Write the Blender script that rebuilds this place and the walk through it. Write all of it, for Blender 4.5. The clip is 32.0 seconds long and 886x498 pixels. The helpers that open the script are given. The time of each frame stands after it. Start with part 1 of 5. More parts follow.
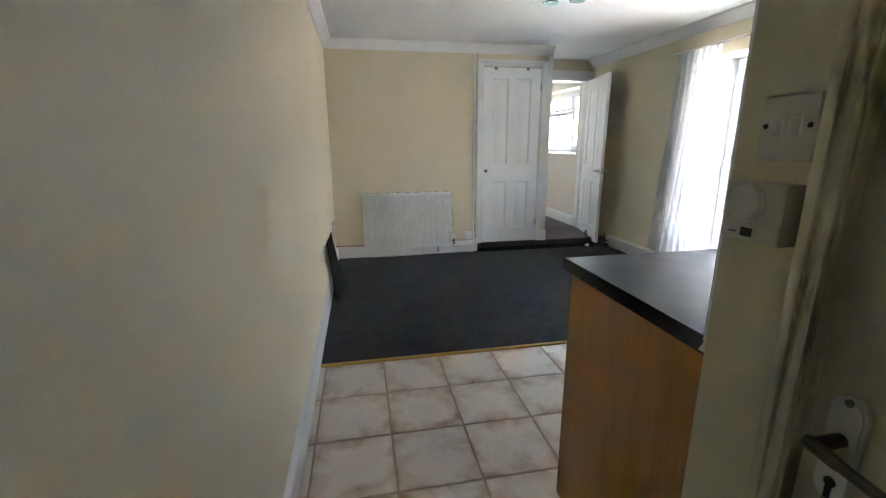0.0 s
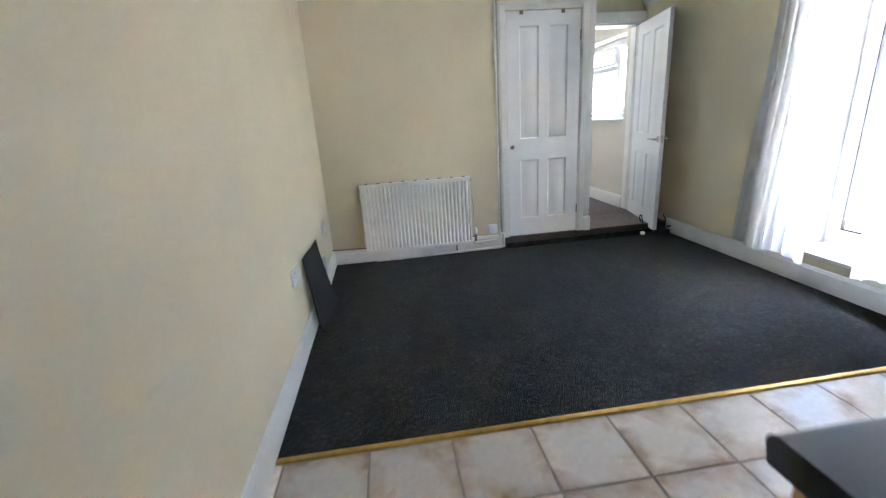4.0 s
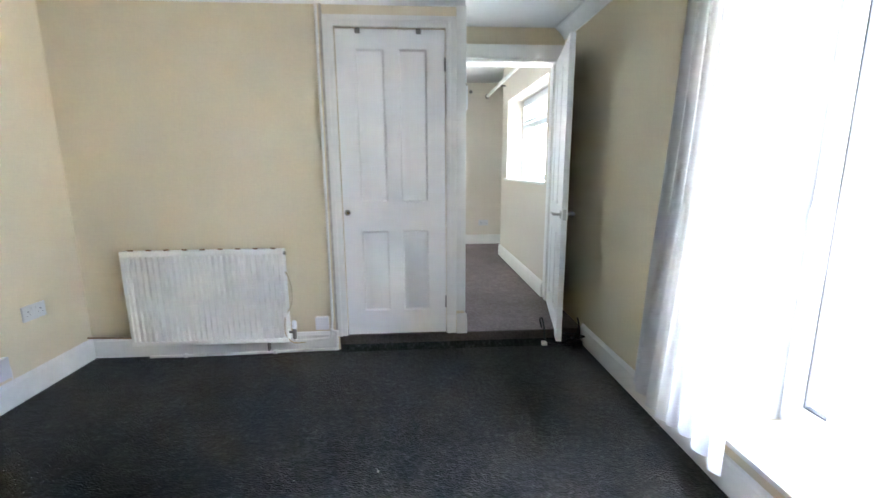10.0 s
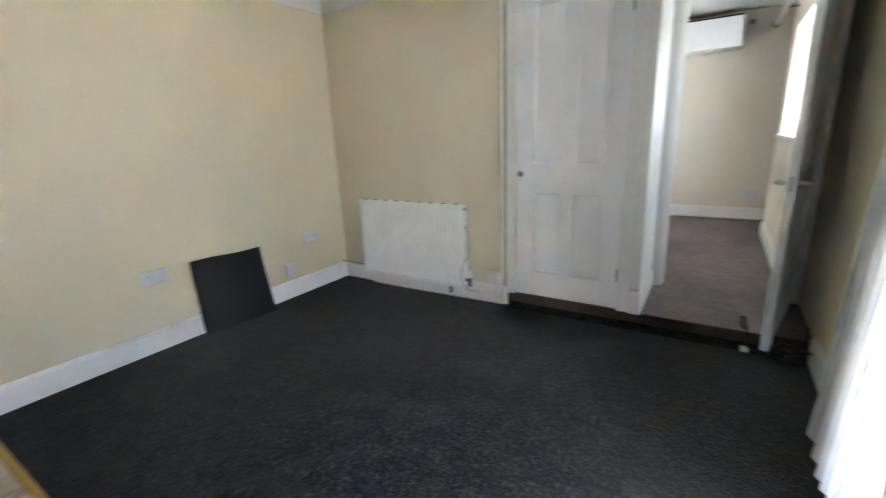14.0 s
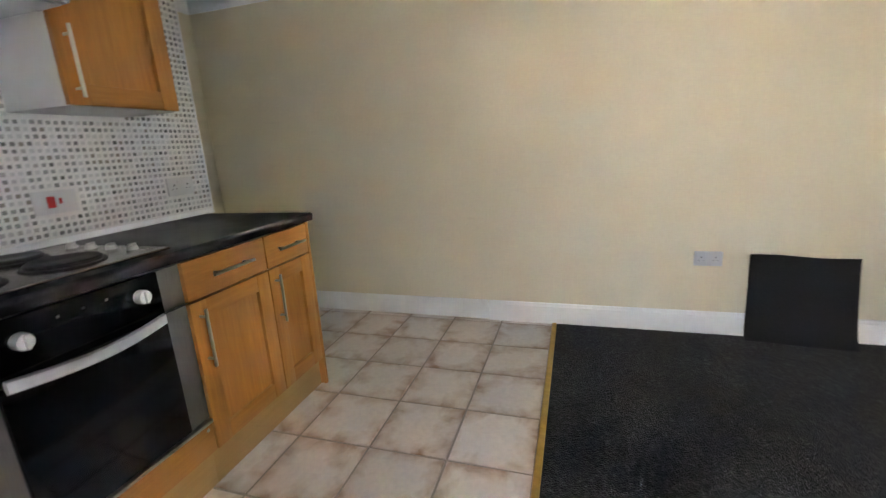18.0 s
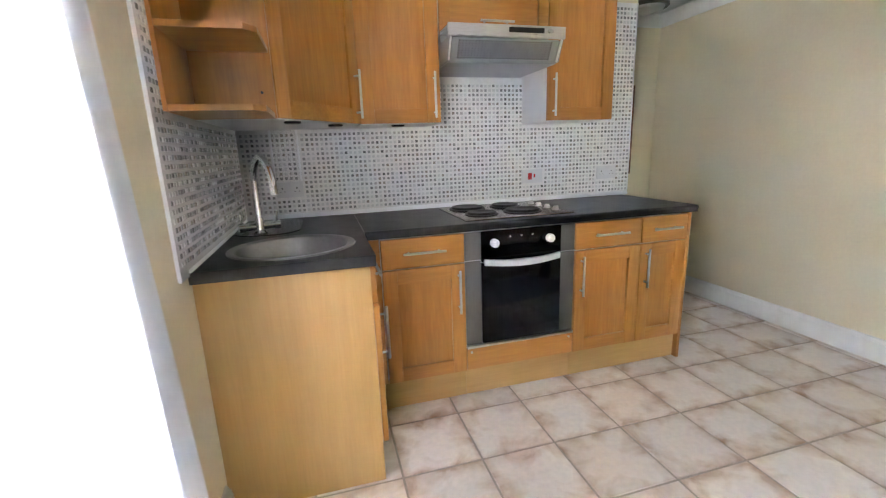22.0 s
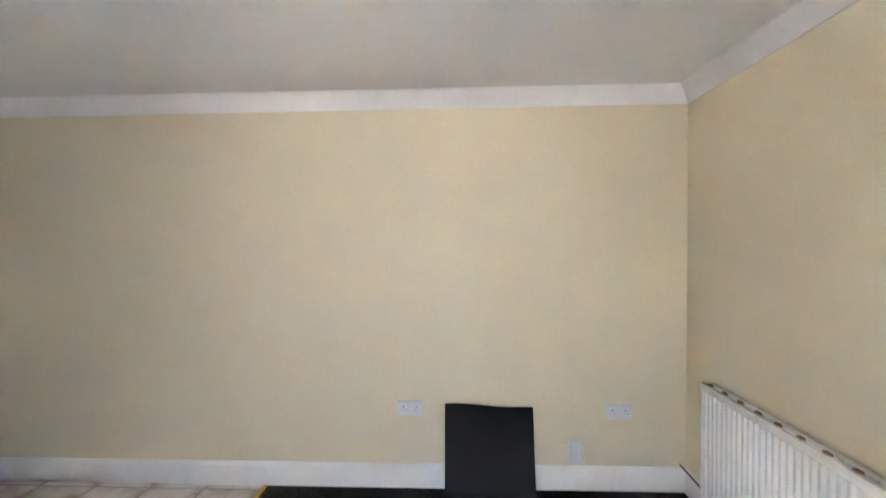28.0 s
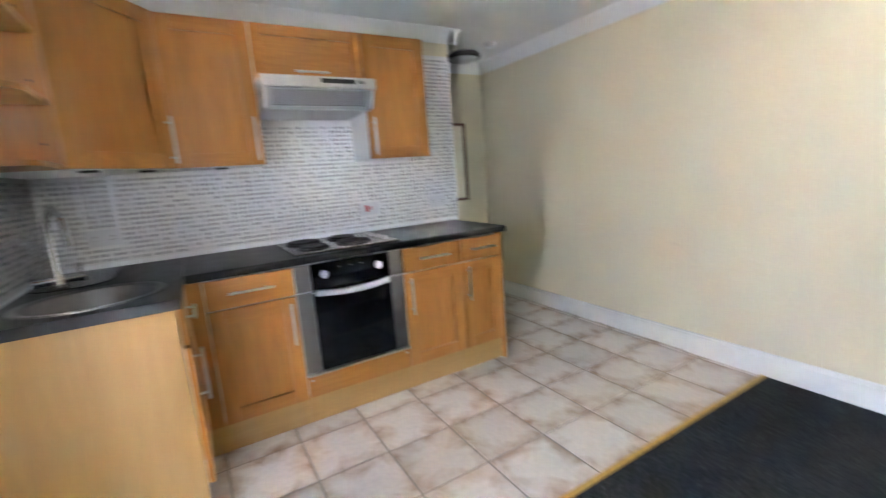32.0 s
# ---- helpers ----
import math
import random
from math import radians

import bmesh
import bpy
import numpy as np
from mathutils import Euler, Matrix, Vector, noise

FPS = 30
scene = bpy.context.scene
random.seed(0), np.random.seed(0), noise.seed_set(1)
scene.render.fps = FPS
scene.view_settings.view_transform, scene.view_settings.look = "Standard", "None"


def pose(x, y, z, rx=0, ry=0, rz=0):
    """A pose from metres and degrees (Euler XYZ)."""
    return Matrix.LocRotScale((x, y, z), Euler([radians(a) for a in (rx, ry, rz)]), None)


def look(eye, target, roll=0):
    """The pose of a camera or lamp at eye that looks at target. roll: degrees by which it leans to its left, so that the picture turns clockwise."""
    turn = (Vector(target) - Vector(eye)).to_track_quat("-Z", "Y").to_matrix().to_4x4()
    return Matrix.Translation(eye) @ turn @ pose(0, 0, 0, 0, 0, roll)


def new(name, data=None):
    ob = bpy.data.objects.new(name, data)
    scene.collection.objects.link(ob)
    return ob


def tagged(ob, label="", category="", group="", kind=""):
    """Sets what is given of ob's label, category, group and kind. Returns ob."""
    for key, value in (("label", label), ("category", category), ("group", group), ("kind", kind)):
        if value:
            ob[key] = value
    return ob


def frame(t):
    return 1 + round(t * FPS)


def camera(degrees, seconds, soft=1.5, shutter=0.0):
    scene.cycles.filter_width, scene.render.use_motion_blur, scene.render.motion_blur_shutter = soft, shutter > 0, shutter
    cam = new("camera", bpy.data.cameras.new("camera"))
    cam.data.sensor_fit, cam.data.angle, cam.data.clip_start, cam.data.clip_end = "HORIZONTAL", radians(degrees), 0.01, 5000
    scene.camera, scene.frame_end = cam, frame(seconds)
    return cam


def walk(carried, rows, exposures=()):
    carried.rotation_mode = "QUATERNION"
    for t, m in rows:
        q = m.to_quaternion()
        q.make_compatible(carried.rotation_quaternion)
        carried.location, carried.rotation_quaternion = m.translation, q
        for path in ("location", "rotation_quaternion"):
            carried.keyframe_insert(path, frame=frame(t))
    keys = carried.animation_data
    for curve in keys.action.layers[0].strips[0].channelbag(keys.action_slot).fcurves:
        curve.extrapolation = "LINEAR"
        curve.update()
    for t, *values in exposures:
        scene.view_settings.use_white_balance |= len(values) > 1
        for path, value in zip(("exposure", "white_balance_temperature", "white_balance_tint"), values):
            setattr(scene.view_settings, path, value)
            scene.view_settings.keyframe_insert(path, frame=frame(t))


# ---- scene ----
cam = camera(92.3, 32.0, soft=1.2, shutter=0.8)
PATH = [
    (0, (0.304, 0.542, 1.274), (0.668, 2.447, 0.787), -0.3),
    (0.5, (0.307, 0.557, 1.268), (0.637, 2.455, 0.731), -0.8),
    (1, (0.309, 0.598, 1.254), (0.598, 2.484, 0.654), -1.3),
    (1.5, (0.368, 0.74, 1.258), (0.467, 2.661, 0.71), -1.0),
    (2, (0.434, 0.866, 1.255), (0.471, 2.79, 0.71), -0.1),
    (2.5, (0.43, 1.027, 1.238), (0.505, 2.932, 0.635), -1.1),
    (4.5, (0.638, 1.631, 1.251), (0.886, 3.536, 0.693), -3.9),
    (5, (0.685, 1.839, 1.241), (0.935, 3.769, 0.779), -3.6),
    (5.5, (0.678, 1.994, 1.236), (0.734, 3.939, 0.771), -6.0),
    (6, (0.854, 2.053, 1.258), (0.494, 3.969, 0.812), -4.2),
    (6.5, (1.094, 2.135, 1.273), (0.617, 4.008, 0.758), -1.8),
    (7, (1.22, 2.208, 1.24), (0.931, 4.1, 0.661), -5.7),
    (7.5, (1.449, 2.286, 1.25), (1.194, 4.201, 0.73), -2.5),
    (8, (1.567, 2.329, 1.254), (1.123, 4.221, 0.782), -5.2),
    (8.5, (1.848, 2.384, 1.265), (1.191, 4.213, 0.794), -2.5),
    (9, (1.883, 2.387, 1.228), (1.46, 4.296, 0.805), -3.8),
    (9.5, (2.005, 2.466, 1.224), (1.841, 4.432, 0.892), 1.0),
    (10, (2.141, 2.519, 1.233), (2.274, 4.479, 0.859), -0.3),
    (10.5, (2.327, 2.572, 1.261), (2.235, 4.512, 0.783), -1.3),
    (11, (2.509, 2.61, 1.231), (2.041, 4.486, 0.72), 0.2),
    (11.5, (2.576, 2.625, 1.21), (2.06, 4.486, 0.692), -3.6),
    (12, (2.715, 2.652, 1.238), (1.919, 4.434, 0.8), 1.3),
    (12.5, (2.804, 2.671, 1.237), (2.038, 4.477, 0.849), -1.3),
    (13, (2.802, 2.639, 1.229), (2.19, 4.485, 0.764), -2.7),
    (13.5, (2.801, 2.651, 1.226), (1.983, 4.407, 0.725), -2.8),
    (14, (2.808, 2.632, 1.214), (1.759, 4.256, 0.702), -2.4),
    (14.5, (2.803, 2.613, 1.207), (1.503, 4.048, 0.704), -2.2),
    (16.5, (2.584, 2.495, 1.262), (0.762, 3.086, 0.688), -1.3),
    (17, (2.656, 2.714, 1.259), (0.732, 2.788, 0.719), -0.5),
    (17.5, (2.747, 2.927, 1.197), (0.854, 2.582, 0.652), -2.7),
    (18, (2.719, 3.006, 1.196), (0.868, 2.419, 0.718), -3.3),
    (18.5, (2.683, 3.098, 1.208), (0.923, 2.338, 0.638), -1.4),
    (19, (2.698, 3.097, 1.214), (1.084, 2.059, 0.65), -2.5),
    (19.5, (2.703, 3.192, 1.228), (1.36, 1.81, 0.693), -0.9),
    (20, (2.727, 3.311, 1.221), (1.616, 1.749, 0.65), -1.5),
    (20.5, (2.776, 3.399, 1.233), (1.899, 1.676, 0.721), -1.5),
    (21, (2.832, 3.48, 1.239), (2.168, 1.649, 0.784), -2.5),
    (21.5, (2.887, 3.575, 1.26), (2.365, 1.679, 0.892), -1.6),
    (22, (2.902, 3.641, 1.247), (2.39, 1.761, 0.796), -2.1),
    (22.5, (2.863, 3.73, 1.268), (2.554, 1.79, 0.896), -1.4),
    (23, (2.796, 3.863, 1.258), (2.647, 1.924, 0.791), -0.6),
    (23.5, (2.76, 3.975, 1.264), (2.541, 2.029, 0.859), -1.3),
    (24, (2.714, 4.001, 1.273), (2.198, 2.103, 0.914), -0.6),
    (24.5, (2.655, 4.001, 1.261), (1.749, 2.272, 0.826), -0.8),
    (25, (2.62, 4.002, 1.255), (1.279, 2.563, 0.892), -0.8),
    (25.5, (2.553, 3.994, 1.252), (0.89, 2.955, 0.862), -1.0),
    (26, (2.529, 3.976, 1.246), (0.678, 3.321, 0.865), -1.1),
    (26.5, (2.455, 3.834, 1.261), (0.487, 3.732, 0.921), 0.8),
    (28.5, (2.455, 4.096, 1.469), (0.469, 3.884, 1.564), -0.9),
    (29, (2.478, 4.003, 1.374), (0.563, 3.442, 1.508), -2.6),
    (29.5, (2.557, 3.955, 1.324), (0.815, 2.984, 1.479), -2.3),
    (30, (2.602, 3.956, 1.317), (1.027, 2.729, 1.435), -1.4),
    (30.5, (2.646, 3.95, 1.332), (1.353, 2.425, 1.368), -1.1),
    (31, (2.686, 3.967, 1.323), (1.752, 2.199, 1.296), -2.7),
    (31.5, (2.711, 3.954, 1.292), (1.931, 2.126, 1.072), -3.0),
    (32, (2.677, 3.942, 1.276), (1.688, 2.24, 0.922), -4.2),
]
EXPOSURE = [
    (0, 5.78, 6300, 10), (1, 5.79, 6250, 10), (2, 5.91, 6200, 10), (2.5, 5.95, 6150, 10), (5, 6.16, 6020, 10), (6, 6.12, 6030, 10),
    (7, 6.09, 6060, 10), (8, 6.28, 6080, 10), (9, 6.38, 6090, 10), (10, 6.42, 6010, 10), (11, 6.07, 5800, 10), (12, 6.2, 5980, 10),
    (13, 6.36, 6230, 10), (14, 5.96, 6350, 10), (17, 6.17, 6700, 14), (18, 6.12, 6810, 14), (19, 6.39, 6530, 14), (20, 6.89, 6390, 14),
    (21, 6.85, 6420, 14), (22, 6.88, 6500, 14), (23, 6.67, 6550, 14), (24, 5.85, 6500, 14), (25, 6.49, 6400, 14), (26, 6.6, 6250, 14),
    (26.5, 6.61, 6280, 14), (28.5, 5.97, 6520, 14), (29, 5.91, 6450, 14), (30, 5.95, 6450, 14), (31, 6.23, 6200, 14), (31.4, 6.36, 6180, 14),
    (32, 6.81, 6150, 14),
]
walk(cam, [(t, look(eye, target, roll)) for t, eye, target, roll in PATH], EXPOSURE)

# ---- light ----
world = bpy.data.worlds.new("sky")
scene.world = world
world.use_nodes = True
wn = world.node_tree.nodes
sky = wn.new("ShaderNodeTexSky")
sky.sky_type = "NISHITA"
sky.sun_disc = False
sky.dust_density = 3.5
SUN_ELEV, SUN_ROT = radians(50), math.atan2(0.03, -1.0)
sky.sun_elevation, sky.sun_rotation = SUN_ELEV, SUN_ROT
wn["Background"].inputs["Strength"].default_value = 0.15
world.node_tree.links.new(sky.outputs["Color"], wn["Background"].inputs["Color"])

sun = new("sun", bpy.data.lights.new("sun", "SUN"))
sun.data.energy, sun.data.angle, sun.data.color = 4.3, radians(0.6), (1.0, 0.97, 0.93)
sun_dir = Vector((math.sin(SUN_ROT) * math.cos(SUN_ELEV), math.cos(SUN_ROT) * math.cos(SUN_ELEV), math.sin(SUN_ELEV)))
sun.matrix_world = look(sun_dir * 20, (0, 0, 0))

lamp = new("daylight_back_room", bpy.data.lights.new("daylight_back_room", "AREA"))
lamp.data.shape, lamp.data.size, lamp.data.size_y = "RECTANGLE", 1.45, 0.88
lamp.data.energy, lamp.data.color = 0.45, (0.82, 0.92, 1.0)
lamp.matrix_world = look((3.6, 6.925, 1.545), (0, 6.925, 1.545))

# ---- materials ----


def mat(name, base, rough=0.5, metal=0.0, grain=None, amount=0.08, bump=0.0, bump_scale=200.0, stretch=(1, 1, 1), blotch=0.0, blotch_scale=2.0, coat=0.0, noise_rough=0.0, smudge=0.0):
    """A painted or solid surface: fine grain, large uneven patches and relief, all in metres."""
    m = bpy.data.materials.new(name)
    m.use_nodes = True
    nt, b = m.node_tree, m.node_tree.nodes["Principled BSDF"]
    b.inputs["Roughness"].default_value, b.inputs["Metallic"].default_value = rough, metal
    b.inputs["Coat Weight"].default_value = coat
    tc = nt.nodes.new("ShaderNodeTexCoord")
    mp = nt.nodes.new("ShaderNodeMapping")
    mp.inputs["Scale"].default_value = stretch
    nt.links.new(tc.outputs["Object"], mp.inputs["Vector"])

    def noise_tex(scale, detail):
        n = nt.nodes.new("ShaderNodeTexNoise")
        n.inputs["Scale"].default_value, n.inputs["Detail"].default_value = scale, detail
        nt.links.new(mp.outputs["Vector"], n.inputs["Vector"])
        return n

    def scaled(colour_socket, fac_socket, low, high):
        ramp = nt.nodes.new("ShaderNodeMapRange")
        ramp.inputs["From Min"].default_value, ramp.inputs["From Max"].default_value = 0.3, 0.7
        ramp.inputs["To Min"].default_value, ramp.inputs["To Max"].default_value = low, high
        nt.links.new(fac_socket, ramp.inputs["Value"])
        mix = nt.nodes.new("ShaderNodeMix")
        mix.data_type, mix.blend_type = "RGBA", "MULTIPLY"
        mix.inputs["Factor"].default_value = 1.0
        grey = nt.nodes.new("ShaderNodeCombineColor")
        for k in ("Red", "Green", "Blue"):
            nt.links.new(ramp.outputs["Result"], grey.inputs[k])
        nt.links.new(colour_socket, mix.inputs["A"])
        nt.links.new(grey.outputs["Color"], mix.inputs["B"])
        return mix.outputs["Result"]

    rgb = nt.nodes.new("ShaderNodeRGB")
    rgb.outputs[0].default_value = (*base, 1)
    out = rgb.outputs[0]
    if grain:
        out = scaled(out, noise_tex(grain, 4).outputs["Fac"], 1 - amount, 1 + amount)
    if blotch:
        out = scaled(out, noise_tex(blotch_scale, 3).outputs["Fac"], 1 - blotch, 1 + blotch * 0.4)
    if smudge:
        sm = nt.nodes.new("ShaderNodeMapping")
        sm.inputs["Scale"].default_value = (1, 1.1, 4.2)
        sm.inputs["Rotation"].default_value = (0.25, 0, 0)
        nt.links.new(tc.outputs["Object"], sm.inputs["Vector"])
        n = nt.nodes.new("ShaderNodeTexNoise")
        n.inputs["Scale"].default_value, n.inputs["Detail"].default_value, n.inputs["Distortion"].default_value = 2.6, 6, 0.4
        nt.links.new(sm.outputs["Vector"], n.inputs["Vector"])
        keep = nt.nodes.new("ShaderNodeMapRange")
        keep.inputs["From Min"].default_value, keep.inputs["From Max"].default_value = 0.70, 0.82
        keep.inputs["To Min"].default_value, keep.inputs["To Max"].default_value = 0.0, smudge
        nt.links.new(n.outputs["Fac"], keep.inputs["Value"])
        mark = nt.nodes.new("ShaderNodeMix")
        mark.data_type = "RGBA"
        mark.inputs["B"].default_value = (0.34, 0.27, 0.18, 1)
        nt.links.new(keep.outputs["Result"], mark.inputs["Factor"])
        nt.links.new(out, mark.inputs["A"])
        out = mark.outputs["Result"]
    nt.links.new(out, b.inputs["Base Color"])
    if bump:
        n = noise_tex(bump_scale, 3)
        bp = nt.nodes.new("ShaderNodeBump")
        bp.inputs["Strength"].default_value, bp.inputs["Distance"].default_value = bump, 0.002
        nt.links.new(n.outputs["Fac"], bp.inputs["Height"])
        nt.links.new(bp.outputs["Normal"], b.inputs["Normal"])
    if noise_rough:
        r = nt.nodes.new("ShaderNodeMapRange")
        r.inputs["To Min"].default_value, r.inputs["To Max"].default_value = rough - noise_rough, rough + noise_rough
        nt.links.new(noise_tex(9, 3).outputs["Fac"], r.inputs["Value"])
        nt.links.new(r.outputs["Result"], b.inputs["Roughness"])
    return m


def wood(name, light, dark, stretch, rough=0.38):
    """Lacquered timber with long grain along the least stretched axis."""
    m = bpy.data.materials.new(name)
    m.use_nodes = True
    nt, b = m.node_tree, m.node_tree.nodes["Principled BSDF"]
    tc = nt.nodes.new("ShaderNodeTexCoord")
    info = nt.nodes.new("ShaderNodeObjectInfo")
    add = nt.nodes.new("ShaderNodeVectorMath")
    add.operation = "MULTIPLY_ADD"
    add.inputs[1].default_value = (7.3, 5.1, 3.7)
    nt.links.new(info.outputs["Random"], add.inputs[0])
    nt.links.new(tc.outputs["Object"], add.inputs[2])
    mp = nt.nodes.new("ShaderNodeMapping")
    mp.inputs["Scale"].default_value = stretch
    nt.links.new(add.outputs["Vector"], mp.inputs["Vector"])
    broad = nt.nodes.new("ShaderNodeTexNoise")
    broad.inputs["Scale"].default_value, broad.inputs["Detail"].default_value, broad.inputs["Distortion"].default_value = 1.0, 5, 0.6
    fine = nt.nodes.new("ShaderNodeTexNoise")
    fine.inputs["Scale"].default_value, fine.inputs["Detail"].default_value = 6.0, 6
    for n in (broad, fine):
        nt.links.new(mp.outputs["Vector"], n.inputs["Vector"])
    mix = nt.nodes.new("ShaderNodeMath")
    mix.operation = "MULTIPLY_ADD"
    mix.inputs[1].default_value = 0.45
    nt.links.new(fine.outputs["Fac"], mix.inputs[0])
    half = nt.nodes.new("ShaderNodeMath")
    half.operation = "MULTIPLY"
    half.inputs[1].default_value = 0.55
    nt.links.new(broad.outputs["Fac"], half.inputs[0])
    nt.links.new(half.outputs[0], mix.inputs[2])
    ramp = nt.nodes.new("ShaderNodeValToRGB")
    ramp.color_ramp.elements[0].position, ramp.color_ramp.elements[0].color = 0.34, (*dark, 1)
    ramp.color_ramp.elements[1].position, ramp.color_ramp.elements[1].color = 0.66, (*light, 1)
    nt.links.new(mix.outputs[0], ramp.inputs["Fac"])
    nt.links.new(ramp.outputs["Color"], b.inputs["Base Color"])
    bp = nt.nodes.new("ShaderNodeBump")
    bp.inputs["Strength"].default_value, bp.inputs["Distance"].default_value = 0.08, 0.001
    nt.links.new(mix.outputs[0], bp.inputs["Height"])
    nt.links.new(bp.outputs["Normal"], b.inputs["Normal"])
    b.inputs["Roughness"].default_value = rough
    return m


def carpet(name, dark, light, fleck, patchy=0.23):
    """Looped pile with pale flecks and worn, trodden patches."""
    m = bpy.data.materials.new(name)
    m.use_nodes = True
    nt, b = m.node_tree, m.node_tree.nodes["Principled BSDF"]
    tc = nt.nodes.new("ShaderNodeTexCoord")
    pile = nt.nodes.new("ShaderNodeTexVoronoi")
    pile.inputs["Scale"].default_value = 150
    spots = nt.nodes.new("ShaderNodeTexNoise")
    spots.inputs["Scale"].default_value, spots.inputs["Detail"].default_value = 48, 6
    mottle = nt.nodes.new("ShaderNodeTexNoise")
    mottle.inputs["Scale"].default_value, mottle.inputs["Detail"].default_value = 13, 5
    wear = nt.nodes.new("ShaderNodeTexNoise")
    wear.inputs["Scale"].default_value, wear.inputs["Detail"].default_value = 1.6, 4
    for n in (pile, spots, mottle, wear):
        nt.links.new(tc.outputs["Object"], n.inputs["Vector"])
    ramp = nt.nodes.new("ShaderNodeValToRGB")
    el = ramp.color_ramp.elements
    el[0].position, el[0].color = 0.42, (*dark, 1)
    el[1].position, el[1].color = 0.60, (*light, 1)
    third = el.new(0.72)
    third.color = (*fleck, 1)
    nt.links.new(spots.outputs["Fac"], ramp.inputs["Fac"])
    shade = nt.nodes.new("ShaderNodeMapRange")
    shade.inputs["From Min"].default_value, shade.inputs["From Max"].default_value = 0.3, 0.7
    shade.inputs["To Min"].default_value, shade.inputs["To Max"].default_value = 0.8, 1.25
    nt.links.new(wear.outputs["Fac"], shade.inputs["Value"])
    mul = nt.nodes.new("ShaderNodeVectorMath")
    mul.operation = "SCALE"
    nt.links.new(ramp.outputs["Color"], mul.inputs[0])
    patch = nt.nodes.new("ShaderNodeMapRange")
    patch.inputs["From Min"].default_value, patch.inputs["From Max"].default_value = 0.35, 0.65
    patch.inputs["To Min"].default_value, patch.inputs["To Max"].default_value = 1 - patchy, 1 + patchy
    nt.links.new(mottle.outputs["Fac"], patch.inputs["Value"])
    both = nt.nodes.new("ShaderNodeMath")
    both.operation = "MULTIPLY"
    nt.links.new(shade.outputs["Result"], both.inputs[0])
    nt.links.new(patch.outputs["Result"], both.inputs[1])
    nt.links.new(both.outputs[0], mul.inputs["Scale"])
    nt.links.new(mul.outputs["Vector"], b.inputs["Base Color"])
    bp = nt.nodes.new("ShaderNodeBump")
    bp.inputs["Strength"].default_value, bp.inputs["Distance"].default_value = 0.9, 0.004
    nt.links.new(pile.outputs["Distance"], bp.inputs["Height"])
    nt.links.new(bp.outputs["Normal"], b.inputs["Normal"])
    b.inputs["Roughness"].default_value = 0.95
    b.inputs["Specular IOR Level"].default_value = 0.15
    b.inputs["Sheen Weight"].default_value, b.inputs["Sheen Roughness"].default_value = 0.06, 0.5
    return m


